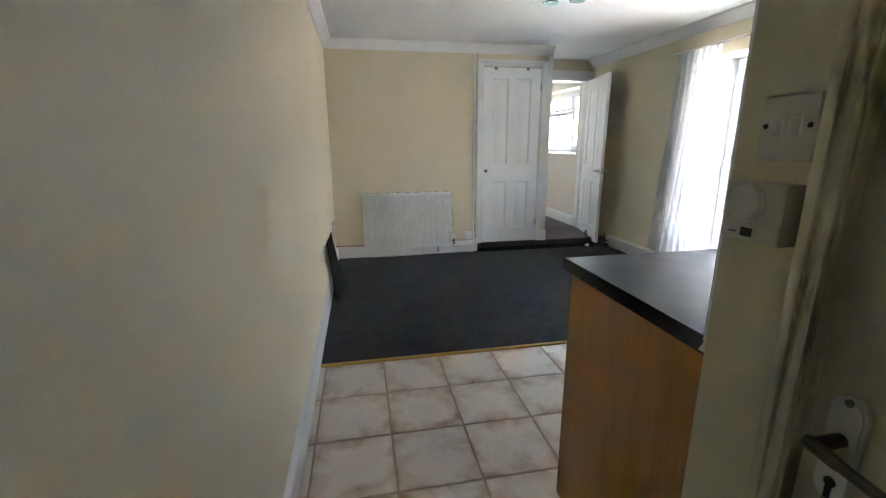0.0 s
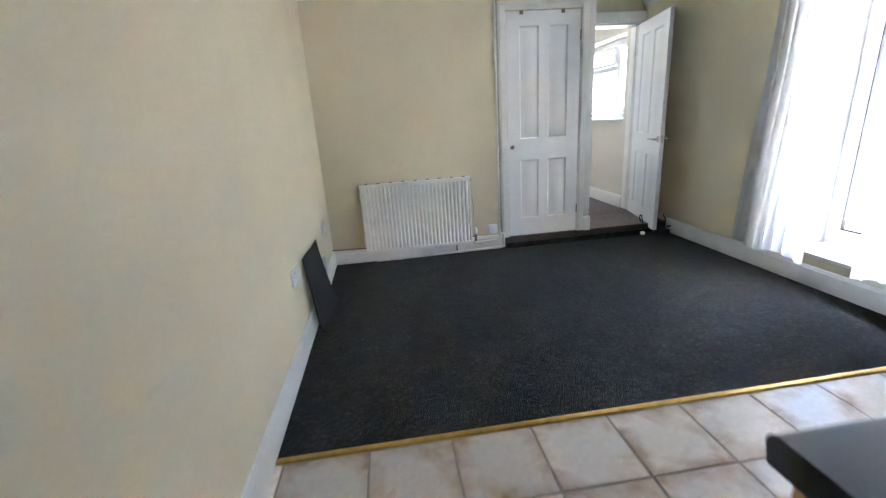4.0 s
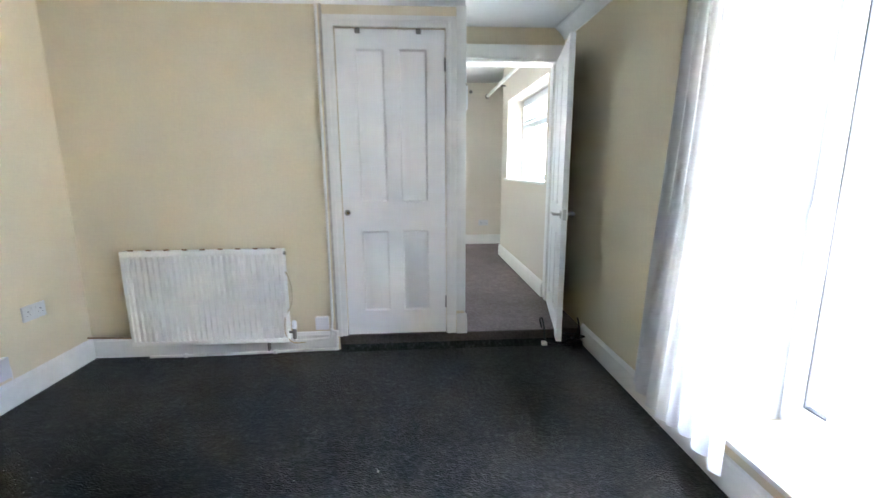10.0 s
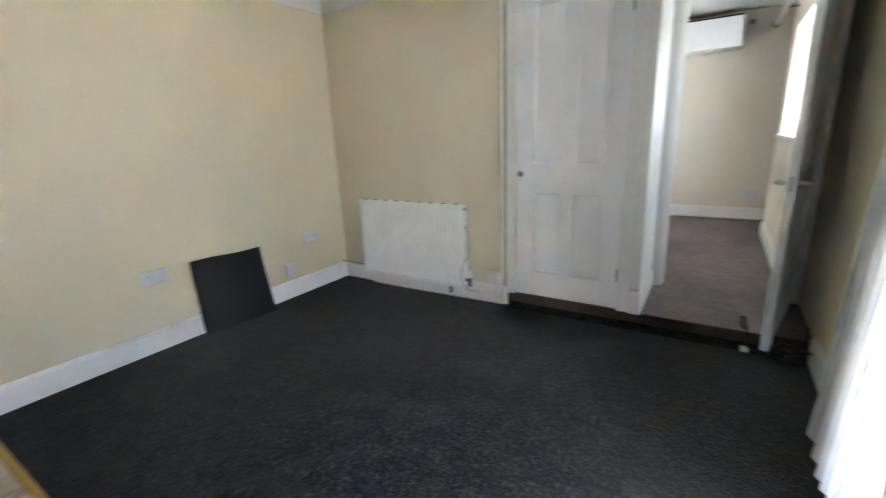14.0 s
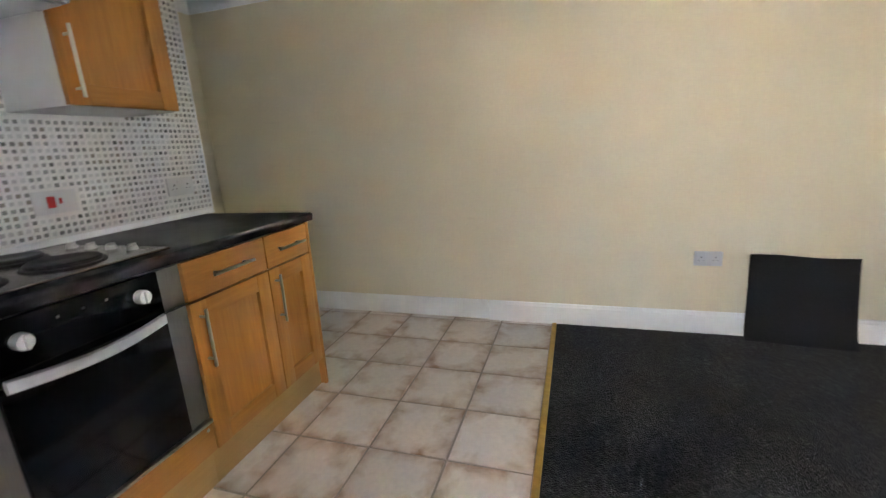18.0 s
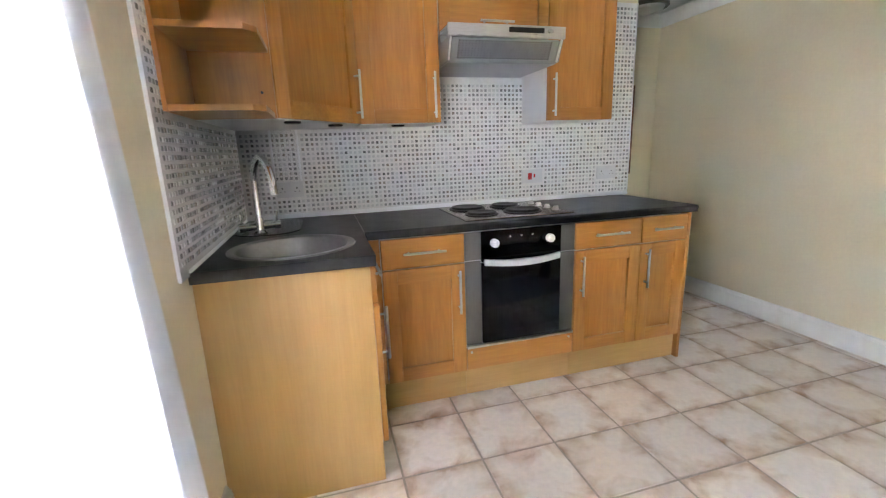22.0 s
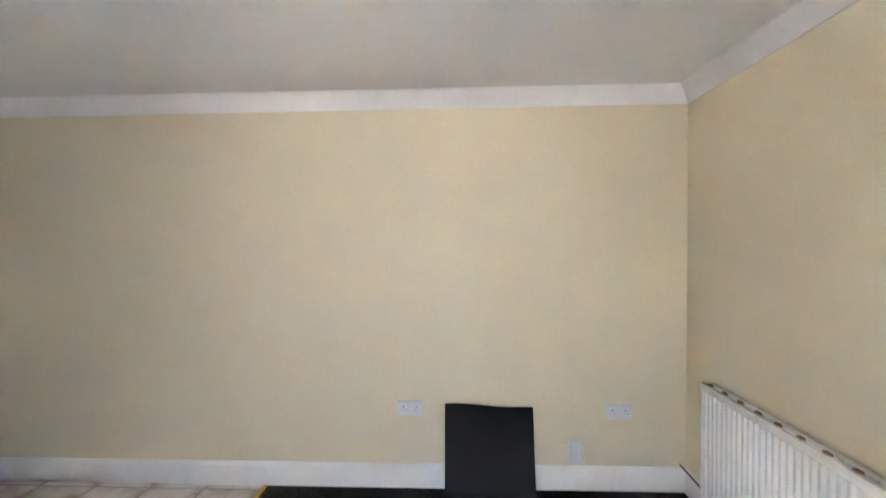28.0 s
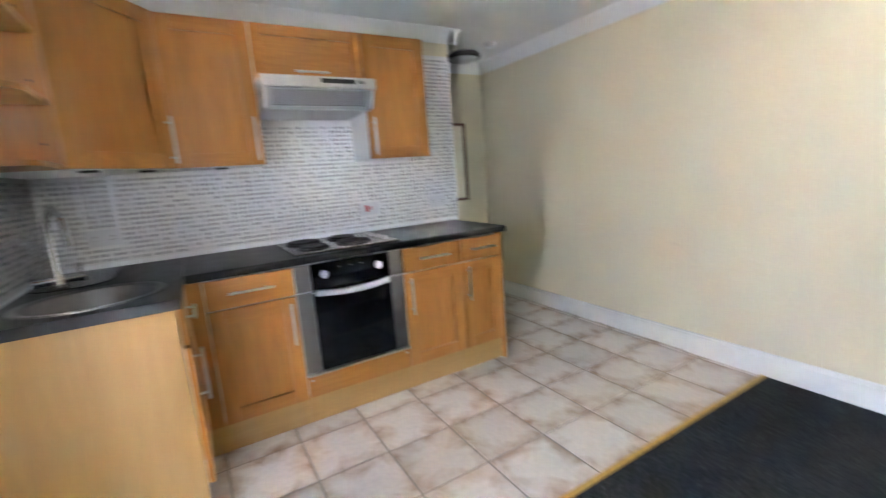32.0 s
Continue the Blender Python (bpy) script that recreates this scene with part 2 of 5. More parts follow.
def glazed_tile():
    """Cloudy cream ceramic floor tile, with rusty clouds that gather towards its own edges."""
    m = bpy.data.materials.new("glazed_floor_tile")
    m.use_nodes = True
    nt, b = m.node_tree, m.node_tree.nodes["Principled BSDF"]
    tc = nt.nodes.new("ShaderNodeTexCoord")
    info = nt.nodes.new("ShaderNodeObjectInfo")
    add = nt.nodes.new("ShaderNodeVectorMath")
    add.operation = "MULTIPLY_ADD"
    add.inputs[1].default_value = (17.0, 29.0, 41.0)
    nt.links.new(info.outputs["Random"], add.inputs[0])
    nt.links.new(tc.outputs["Object"], add.inputs[2])

    def noise_tex(scale, detail, distort=0.0):
        n = nt.nodes.new("ShaderNodeTexNoise")
        n.inputs["Scale"].default_value, n.inputs["Detail"].default_value, n.inputs["Distortion"].default_value = scale, detail, distort
        nt.links.new(add.outputs["Vector"], n.inputs["Vector"])
        return n.outputs["Fac"]

    def math_node(op, a, c, clamp=False):
        n = nt.nodes.new("ShaderNodeMath")
        n.operation, n.use_clamp = op, clamp
        for s, v in zip(n.inputs, (a, c)):
            if isinstance(v, (int, float)):
                s.default_value = v
            else:
                nt.links.new(v, s)
        return n.outputs[0]

    sep = nt.nodes.new("ShaderNodeSeparateXYZ")
    nt.links.new(tc.outputs["Object"], sep.inputs[0])
    edge = math_node("MAXIMUM", math_node("ABSOLUTE", sep.outputs[0], 0), math_node("ABSOLUTE", sep.outputs[1], 0))
    edge = math_node("MULTIPLY", math_node("SUBTRACT", edge, 0.075), 6.0)
    cloud = math_node("ADD", math_node("MULTIPLY", math_node("SUBTRACT", noise_tex(8, 4, 0.5), 0.5), 2.2), edge)
    ramp = nt.nodes.new("ShaderNodeValToRGB")
    el = ramp.color_ramp.elements
    el[0].position, el[0].color = 0.08, (0.72, 0.65, 0.58, 1)
    el[1].position, el[1].color = 0.95, (0.35, 0.21, 0.12, 1)
    mid = el.new(0.5)
    mid.color = (0.595, 0.485, 0.39, 1)
    nt.links.new(cloud, ramp.inputs["Fac"])
    tone = nt.nodes.new("ShaderNodeMapRange")
    tone.inputs["To Min"].default_value, tone.inputs["To Max"].default_value = 0.88, 1.08
    nt.links.new(info.outputs["Random"], tone.inputs["Value"])
    fine = nt.nodes.new("ShaderNodeMapRange")
    fine.inputs["To Min"].default_value, fine.inputs["To Max"].default_value = 0.86, 1.12
    nt.links.new(noise_tex(45, 5), fine.inputs["Value"])
    mul = nt.nodes.new("ShaderNodeVectorMath")
    mul.operation = "SCALE"
    nt.links.new(ramp.outputs["Color"], mul.inputs[0])
    nt.links.new(math_node("MULTIPLY", tone.outputs["Result"], fine.outputs["Result"]), mul.inputs["Scale"])
    nt.links.new(mul.outputs["Vector"], b.inputs["Base Color"])
    bp = nt.nodes.new("ShaderNodeBump")
    bp.inputs["Strength"].default_value, bp.inputs["Distance"].default_value = 0.25, 0.003
    nt.links.new(noise_tex(14, 3), bp.inputs["Height"])
    nt.links.new(bp.outputs["Normal"], b.inputs["Normal"])
    b.inputs["Roughness"].default_value = 0.32
    return m


def island_colours(name, stops, rough):
    """Small pieces, each with its own colour."""
    m = bpy.data.materials.new(name)
    m.use_nodes = True
    nt, b = m.node_tree, m.node_tree.nodes["Principled BSDF"]
    geo = nt.nodes.new("ShaderNodeNewGeometry")
    ramp = nt.nodes.new("ShaderNodeValToRGB")
    ramp.color_ramp.interpolation = "CONSTANT"
    el = ramp.color_ramp.elements
    el[0].position, el[0].color = 0.0, (*stops[0][1], 1)
    el[1].position, el[1].color = stops[1][0], (*stops[1][1], 1)
    for pos, col in stops[2:]:
        el.new(pos).color = (*col, 1)
    nt.links.new(geo.outputs["Random Per Island"], ramp.inputs["Fac"])
    nt.links.new(ramp.outputs["Color"], b.inputs["Base Color"])
    b.inputs["Roughness"].default_value = rough
    return m


def clear_glass(name, tint=(1, 1, 1), rough=0.0):
    m = bpy.data.materials.new(name)
    m.use_nodes = True
    b = m.node_tree.nodes["Principled BSDF"]
    b.inputs["Base Color"].default_value = (*tint, 1)
    b.inputs["Transmission Weight"].default_value, b.inputs["Roughness"].default_value, b.inputs["IOR"].default_value = 1.0, rough, 1.45
    return m


def sheer(name, colour):
    """Thin woven cloth that lets daylight through."""
    m = bpy.data.materials.new(name)
    m.use_nodes = True
    nt = m.node_tree
    b = nt.nodes["Principled BSDF"]
    b.inputs["Base Color"].default_value, b.inputs["Roughness"].default_value = (*colour, 1), 0.9
    tr = nt.nodes.new("ShaderNodeBsdfTranslucent")
    tr.inputs["Color"].default_value = (*colour, 1)
    mix = nt.nodes.new("ShaderNodeMixShader")
    tc = nt.nodes.new("ShaderNodeTexCoord")
    weave = nt.nodes.new("ShaderNodeTexNoise")
    weave.inputs["Scale"].default_value, weave.inputs["Detail"].default_value = 400, 3
    nt.links.new(tc.outputs["Object"], weave.inputs["Vector"])
    rng = nt.nodes.new("ShaderNodeMapRange")
    rng.inputs["To Min"].default_value, rng.inputs["To Max"].default_value = 0.45, 0.66
    nt.links.new(weave.outputs["Fac"], rng.inputs["Value"])
    nt.links.new(rng.outputs["Result"], mix.inputs["Fac"])
    nt.links.new(b.outputs["BSDF"], mix.inputs[1])
    nt.links.new(tr.outputs["BSDF"], mix.inputs[2])
    nt.links.new(mix.outputs["Shader"], nt.nodes["Material Output"].inputs["Surface"])
    return m


CREAM = mat("cream_wall_paint", (0.70, 0.618, 0.435), 0.6, grain=60, amount=0.02, bump=0.25, bump_scale=140, blotch=0.05, blotch_scale=1.3)
SCUFFED = mat("scuffed_cream_wall_paint", (0.70, 0.618, 0.435), 0.6, grain=60, amount=0.02, bump=0.25, bump_scale=140, blotch=0.05, blotch_scale=1.3, smudge=0.22)
PALE = mat("pale_wall_paint", (0.70, 0.64, 0.545), 0.6, grain=60, amount=0.02, bump=0.25, bump_scale=140, blotch=0.05, blotch_scale=1.3)
WHITE_CEIL = mat("white_ceiling_paint", (0.78, 0.78, 0.76), 0.8, grain=40, amount=0.02, bump=0.2, bump_scale=90, blotch=0.04)
REVEAL = mat("white_reveal_paint", (0.80, 0.80, 0.78), 0.7, grain=50, amount=0.02, bump=0.2, bump_scale=120, blotch=0.04)
GLOSS = mat("white_gloss_paint", (0.78, 0.77, 0.73), 0.3, grain=30, amount=0.02, bump=0.05, bump_scale=60, blotch=0.05, blotch_scale=4)
CREAMGLOSS = mat("cream_gloss_paint", (0.66, 0.575, 0.41), 0.4, grain=30, amount=0.03, bump=0.06, bump_scale=50, blotch=0.08, blotch_scale=4)
DOORWHITE = mat("white_door_paint", (0.82, 0.82, 0.81), 0.34, grain=25, amount=0.012, bump=0.03, bump_scale=40, stretch=(6, 6, 0.6))
PVC = mat("white_plastic", (0.80, 0.81, 0.82), 0.28, grain=12, amount=0.02)
OFFWHITE = mat("aged_white_plastic", (0.74, 0.72, 0.66), 0.35, grain=20, amount=0.03)
PLATE = mat("dulled_white_plate_plastic", (0.62, 0.625, 0.63), 0.32, grain=16, amount=0.03)
AGED = mat("yellowed_plate_plastic", (0.60, 0.565, 0.48), 0.4, grain=20, amount=0.03)
RUST = mat("rust_stained_paint", (0.30, 0.19, 0.11), 0.8, grain=120, amount=0.4)
RADWHITE = mat("radiator_enamel", (0.83, 0.82, 0.77), 0.3, grain=15, amount=0.03, blotch=0.05, blotch_scale=5)
CHARCOAL = carpet("charcoal_carpet", (0.0128, 0.0134, 0.0126), (0.0262, 0.0272, 0.0255), (0.050, 0.0515, 0.049))
BROWNCARPET = carpet("taupe_carpet", (0.15, 0.122, 0.116), (0.185, 0.152, 0.144), (0.215, 0.18, 0.17), 0.05)
DARKBROWN = mat("dark_riser_carpet", (0.068, 0.053, 0.045), 0.9, grain=90, amount=0.3, bump=0.6, bump_scale=180)
TILE = glazed_tile()
GROUT = mat("tile_grout", (0.34, 0.285, 0.235), 0.85, grain=120, amount=0.15, bump=0.3, bump_scale=300)
BRASS = mat("brass_edge_strip", (0.55, 0.33, 0.07), 0.4, 0.6, grain=40, amount=0.12)
OAK = wood("oak_door_vertical", (0.49, 0.208, 0.040), (0.365, 0.143, 0.025), (14, 14, 1.3))
OAK_H = wood("oak_horizontal", (0.49, 0.208, 0.040), (0.365, 0.143, 0.025), (1.3, 14, 14))
BEECH = wood("beech_laminate", (0.50, 0.292, 0.10), (0.435, 0.245, 0.077), (20, 20, 1.1), 0.58)
BEECH_H = wood("beech_laminate_horizontal", (0.50, 0.292, 0.10), (0.435, 0.245, 0.077), (1.1, 20, 20), 0.42)
CARCASS = mat("white_carcass", (0.74, 0.74, 0.73), 0.45, grain=10, amount=0.02)
WORKTOP = mat("black_worktop", (0.0105, 0.011, 0.0122), 0.40, grain=320, amount=0.5, bump=0.12, bump_scale=500, blotch=0.15, blotch_scale=7, noise_rough=0.08)
EDGEBLACK = mat("worn_black_edge_strip", (0.016, 0.016, 0.017), 0.5, grain=60, amount=0.3)
STEEL = mat("brushed_steel", (0.56, 0.55, 0.53), 0.3, 1.0, grain=30, amount=0.06, stretch=(1, 12, 12), noise_rough=0.06)
SINKSTEEL = mat("satin_sink_steel", (0.27, 0.265, 0.255), 0.3, 1.0, grain=60, amount=0.06, noise_rough=0.05, blotch=0.05, blotch_scale=8)
HOBSTEEL = mat("worn_hob_steel", (0.36, 0.34, 0.31), 0.24, 1.0, grain=35, amount=0.12, noise_rough=0.08, blotch=0.15, blotch_scale=9)
STEELGREY = mat("satin_grey_steel", (0.235, 0.222, 0.205), 0.42, 0.85, grain=25, amount=0.05, stretch=(14, 14, 1))
CHROME = mat("chrome", (0.50, 0.50, 0.495), 0.07, 1.0)
ALU = mat("bright_aluminium", (0.80, 0.80, 0.80), 0.36, 0.6, grain=30, amount=0.05, stretch=(1, 12, 12))
GRILLE = mat("grey_grille", (0.27, 0.275, 0.28), 0.45, 0.3, grain=40, amount=0.04)
HOODGREY = mat("silver_grey_enamel", (0.36, 0.368, 0.375), 0.35, 0.4, grain=40, amount=0.03)
FILTER = mat("filter_mesh", (0.045, 0.046, 0.048), 0.6, 0.3, grain=260, amount=0.5, bump=0.7, bump_scale=260)
BLACK = mat("black_plastic", (0.012, 0.012, 0.013), 0.35)
OVENGLASS = mat("black_oven_glass", (0.004, 0.004, 0.004), 0.09)
OVENGLASS.node_tree.nodes["Principled BSDF"].inputs["Specular IOR Level"].default_value = 0.28
HOTPLATE = mat("cast_iron_plate", (0.028, 0.024, 0.022), 0.55, 0.3, grain=60, amount=0.25, bump=0.2)
MOSAICBED = mat("white_mosaic_tile", (0.76, 0.755, 0.74), 0.2, grain=50, amount=0.05, bump=0.06, bump_scale=50)
MOSAIC = island_colours("mosaic_chip", [(0, (0.60, 0.61, 0.60)), (0.22, (0.35, 0.355, 0.355)), (0.42, (0.28, 0.285, 0.28)), (0.58, (0.45, 0.44, 0.425)),
                                        (0.72, (0.23, 0.23, 0.23)), (0.82, (0.32, 0.29, 0.26)), (0.90, (0.52, 0.52, 0.52)), (0.96, (0.16, 0.16, 0.16))], 0.22)
BROWNWOOD = wood("brown_frame_wood", (0.16, 0.065, 0.025), (0.08, 0.03, 0.012), (14, 14, 3))
MIRROR = mat("mirror_glass", (0.85, 0.86, 0.85), 0.02, 1.0)
GLASS = clear_glass("window_glass")
CLOTH = sheer("white_sheer_cloth", (0.74, 0.75, 0.765))
RUBBER = mat("dark_gasket", (0.03, 0.03, 0.032), 0.7)
RED = mat("red_rocker", (0.45, 0.02, 0.02), 0.35)
PATIO = mat("pale_patio_concrete", (0.55, 0.53, 0.49), 0.85, grain=30, amount=0.15, bump=0.4, bump_scale=60, blotch=0.15)
RENDERWALL = mat("pale_garden_wall", (0.62, 0.60, 0.56), 0.85, grain=25, amount=0.08, bump=0.4, bump_scale=50, blotch=0.1)
TERRACOTTA = mat("brown_painted_timber", (0.22, 0.11, 0.07), 0.7, grain=20, amount=0.2, stretch=(8, 8, 1))
BINRED = mat("faded_red_plastic", (0.26, 0.10, 0.07), 0.5, grain=20, amount=0.1)

# ---- building blocks ----
ORG = {}


def thing(name, at, label="", category="", group="", kind=""):
    ob = new(name)
    ob.location = at
    ob.empty_display_size = 0.1
    ORG[ob.name] = Vector(at)
    return tagged(ob, label, category, group, kind)


def finish(bm, me, material, smooth):
    bmesh.ops.recalc_face_normals(bm, faces=bm.faces)
    bm.to_mesh(me)
    bm.free()
    me.materials.append(material)
    if smooth:
        for p in me.polygons:
            p.use_smooth = True
        me.set_sharp_from_angle(angle=radians(35))


def part(name, bm, material, parent, label="", smooth=True):
    """One mesh under a thing or a part. The bmesh is in the world's metres."""
    org = ORG[parent.name]
    bmesh.ops.translate(bm, verts=bm.verts, vec=-org)
    me = bpy.data.meshes.new(name)
    finish(bm, me, material, smooth)
    ob = new(name, me)
    ob.parent = parent
    ORG[ob.name] = org
    return tagged(ob, label)


def solid(name, bm, material, label="", category="", kind="", group="", smooth=True):
    """One mesh that is a thing of its own, with its origin at its base."""
    co = [v.co for v in bm.verts]
    org = Vector((sum(c.x for c in co) / len(co), sum(c.y for c in co) / len(co), min(c.z for c in co)))
    bmesh.ops.translate(bm, verts=bm.verts, vec=-org)
    me = bpy.data.meshes.new(name)
    finish(bm, me, material, smooth)
    ob = new(name, me)
    ob.location = org
    ORG[ob.name] = org
    return tagged(ob, label, category, group, kind)


def box(x0, x1, y0, y1, z0, z1, bevel=0.0, bm=None, seg=2):
    own = bmesh.new()
    vs = [own.verts.new((x, y, z)) for x in (x0, x1) for y in (y0, y1) for z in (z0, z1)]
    for f in ((0, 1, 3, 2), (4, 6, 7, 5), (0, 4, 5, 1), (2, 3, 7, 6), (0, 2, 6, 4), (1, 5, 7, 3)):
        own.faces.new([vs[i] for i in f])
    if bevel:
        bmesh.ops.bevel(own, geom=own.edges[:], offset=bevel, segments=seg, profile=0.6, affect="EDGES")
    return own if bm is None else merge(bm, own)


def merge(bm, other):
    """Adds the other bmesh to bm and frees it."""
    made = {v: bm.verts.new(v.co) for v in other.verts}
    for f in other.faces:
        bm.faces.new([made[v] for v in f.verts])
    other.free()
    return bm


def prism(points, axis, a0, a1, bm=None):
    """A flat outline carried along an axis. Points are (y, z) for x, (x, z) for y, (x, y) for z."""
    own = bmesh.new()

    def co(p, a):
        return {"x": (a, p[0], p[1]), "y": (p[0], a, p[1]), "z": (p[0], p[1], a)}[axis]

    lo = [own.verts.new(co(p, a0)) for p in points]
    hi = [own.verts.new(co(p, a1)) for p in points]
    n = len(points)
    own.faces.new(lo)
    own.faces.new(hi)
    for i in range(n):
        own.faces.new((lo[i], lo[(i + 1) % n], hi[(i + 1) % n], hi[i]))
    return own if bm is None else merge(bm, own)


def tube(points, r, n=10, bm=None, closed=False):
    """A round bar or pipe along a line of points."""
    own = bmesh.new()
    pts = [Vector(p) for p in points]
    rings = []
    side = None
    for i, p in enumerate(pts):
        a, c = pts[max(i - 1, 0)], pts[min(i + 1, len(pts) - 1)]
        way = (c - a).normalized()
        if side is None:
            side = way.orthogonal().normalized()
        side = (side - way * side.dot(way)).normalized()
        up = way.cross(side)
        rad = r[i] if isinstance(r, (list, tuple)) else r
        rings.append([own.verts.new(p + rad * (side * math.cos(2 * math.pi * k / n) + up * math.sin(2 * math.pi * k / n))) for k in range(n)])
    for a, c in zip(rings, rings[1:]):
        for k in range(n):
            own.faces.new((a[k], a[(k + 1) % n], c[(k + 1) % n], c[k]))
    own.faces.new(rings[0])
    own.faces.new(rings[-1])
    return own if bm is None else merge(bm, own)


def arc(points, n=8):
    """A smooth line through the given points (Catmull-Rom)."""
    p = [Vector(q) for q in points]
    p = [2 * p[0] - p[1], *p, 2 * p[-1] - p[-2]]
    out = []
    for a, b, c, d in zip(p, p[1:], p[2:], p[3:]):
        for k in range(n):
            t = k / n
            out.append(0.5 * (2 * b + (c - a) * t + (2 * a - 5 * b + 4 * c - d) * t * t + (3 * b - a - 3 * c + d) * t ** 3))
    return [*out, p[-2]]


def lathe(profile, centre, n=32, axis="z", bm=None, sx=1.0, sy=1.0, cap=True):
    """A turned shape: profile rows of (radius, height) round an axis through the centre."""
    own = bmesh.new()
    c = Vector(centre)
    rings = []
    for r, h in profile:
        ring = []
        for k in range(n):
            u, v = sx * r * math.cos(2 * math.pi * k / n), sy * r * math.sin(2 * math.pi * k / n)
            off = {"z": (u, v, h), "x": (h, u, v), "y": (u, h, v)}[axis]
            ring.append(own.verts.new(c + Vector(off)))
        rings.append(ring)
    for a, b in zip(rings, rings[1:]):
        for k in range(n):
            own.faces.new((a[k], a[(k + 1) % n], b[(k + 1) % n], b[k]))
    if cap and profile[0][0] > 1e-5:
        own.faces.new(rings[0])
    if cap and profile[-1][0] > 1e-5:
        own.faces.new(rings[-1])
    bmesh.ops.remove_doubles(own, verts=own.verts, dist=1e-5)
    return own if bm is None else merge(bm, own)


def turned(bm, m):
    bmesh.ops.transform(bm, matrix=m, verts=bm.verts)
    return bm


def raised_panel(bm, x0, x1, z0, z1, y, deep, out, slope):
    """A moulded panel: an edge that falls back from the face at y, then a field that rises again. out is -1 or 1, the way it faces."""
    rings = [(0, 0), (slope * 0.35, -deep), (slope * 0.65, -deep), (slope * 1.5, -deep * 0.25)]
    loops = []
    for inset, dep in rings:
        yy = y + out * dep
        loops.append([bm.verts.new(c) for c in ((x0 + inset, yy, z0 + inset), (x1 - inset, yy, z0 + inset), (x1 - inset, yy, z1 - inset), (x0 + inset, yy, z1 - inset))])
    for a, b in zip(loops, loops[1:]):
        for k in range(4):
            bm.faces.new((a[k], a[(k + 1) % 4], b[(k + 1) % 4], b[k]))
    bm.faces.new(loops[-1])


def panel_door(parent, w, h, t, paint=None):
    """A four-panel moulded door leaf in its own metres: hinge at x = 0, faces at y = 0 and y = t."""
    xs = (0, 0.115, w / 2 - 0.045, w / 2 + 0.045, w - 0.115, w)
    zs = (0, 0.165, 0.715, 0.905, h - 0.115, h)
    bm = bmesh.new()
    for a, b in ((0, 1), (2, 3), (4, 5)):
        z0, z1 = (0, h) if a != 2 else (zs[1], zs[4])
        box(xs[a], xs[b], 0, t, z0, z1, bm=bm)
    for a, b in ((0, 1), (2, 3), (4, 5)):
        for c, d in ((1, 2), (3, 4)) if (a, b) == (2, 3) else ((1, 4),):
            box(xs[c], xs[d], 0, t, zs[a], zs[b], bm=bm)
    leaf = part_local("leaf", bm, paint or DOORWHITE, parent)
    for c, d in ((1, 2), (3, 4)):
        for a, b in ((1, 2), (3, 4)):
            bm = bmesh.new()
            raised_panel(bm, xs[c], xs[d], zs[a], zs[b], 0.0005, 0.011, -1, 0.03)
            raised_panel(bm, xs[c], xs[d], zs[a], zs[b], t - 0.0005, 0.011, 1, 0.03)
            part_local("panel", bm, paint or DOORWHITE, leaf)
    return leaf


def part_local(name, bm, material, parent, label="", smooth=True):
    me = bpy.data.meshes.new(name)
    finish(bm, me, material, smooth)
    ob = new(name, me)
    ob.parent = parent
    return tagged(ob, label)


def bar_handle(parent, p0, p1, out, stand=0.03, r=0.006):
    """A steel bar handle on two posts, between two points on the face of a front."""
    p0, p1, out = Vector(p0), Vector(p1), Vector(out)
    way = (p1 - p0).normalized()
    bm = tube([p0 + out * stand, p1 + out * stand], r, 10)
    for p in (p0 + way * 0.028, p1 - way * 0.028):
        tube([p, p + out * stand], r * 0.8, 8, bm)
    return part("handle", bm, STEEL, parent, "brushed steel bar handle")


def shaker(name, parent, x0, x1, z0, z1, y, facing, material, rail=0.068, t=0.02, panel_mat=None, axis="y"):
    """A framed front with a sunk centre panel. facing: the way its face looks along the axis."""
    bm = bmesh.new()

    def put(a0, a1, c0, c1, d0, d1, bev=0.0):
        lo, hi = sorted((y + facing * d0, y + facing * d1))
        box(a0, a1, lo, hi, c0, c1, bev, bm)

    put(x0 + rail - 0.006, x1 - rail + 0.006, z0 + rail - 0.006, z1 - rail + 0.006, 0.001, t - 0.0155)
    front = part(name, bm, panel_mat or material, parent)
    for a0, a1 in ((x0, x0 + rail), (x1 - rail, x1)):
        bm = bmesh.new()
        put(a0, a1, z0, z1, 0, t, 0.002)
        part("stile", bm, material, front)
    for c0, c1 in ((z0, z0 + rail), (z1 - rail, z1)):
        bm = bmesh.new()
        put(x0 + rail, x1 - rail, c0, c1, 0, t - 0.0008, 0.002)
        part("rail", bm, OAK_H, front)
    return front


def run(points, profile, bm=None):
    """A moulding along a straight line on a wall. points: start, end, outward normal. profile: rows of (out, z)."""
    a, b, n = (Vector(p) for p in points)
    own = bmesh.new()
    lo = [own.verts.new(a + n * o + Vector((0, 0, z))) for o, z in profile]
    hi = [own.verts.new(b + n * o + Vector((0, 0, z))) for o, z in profile]
    k = len(profile)
    own.faces.new(lo)
    own.faces.new(hi)
    for i in range(k):
        own.faces.new((lo[i], lo[(i + 1) % k], hi[(i + 1) % k], hi[i]))
    return own if bm is None else merge(bm, own)

# ---- the rooms ----
W, L, H = 3.33, 5.33, 2.285          # living room and kitchen: width, far wall, ceiling
HALL_X, HALL_Y, KIT_Y = 0.875, 0.33, 1.13
STEP = 0.10
NEXT_X, NEXT_Y, NEXT_H = 3.27, 8.85, 2.42


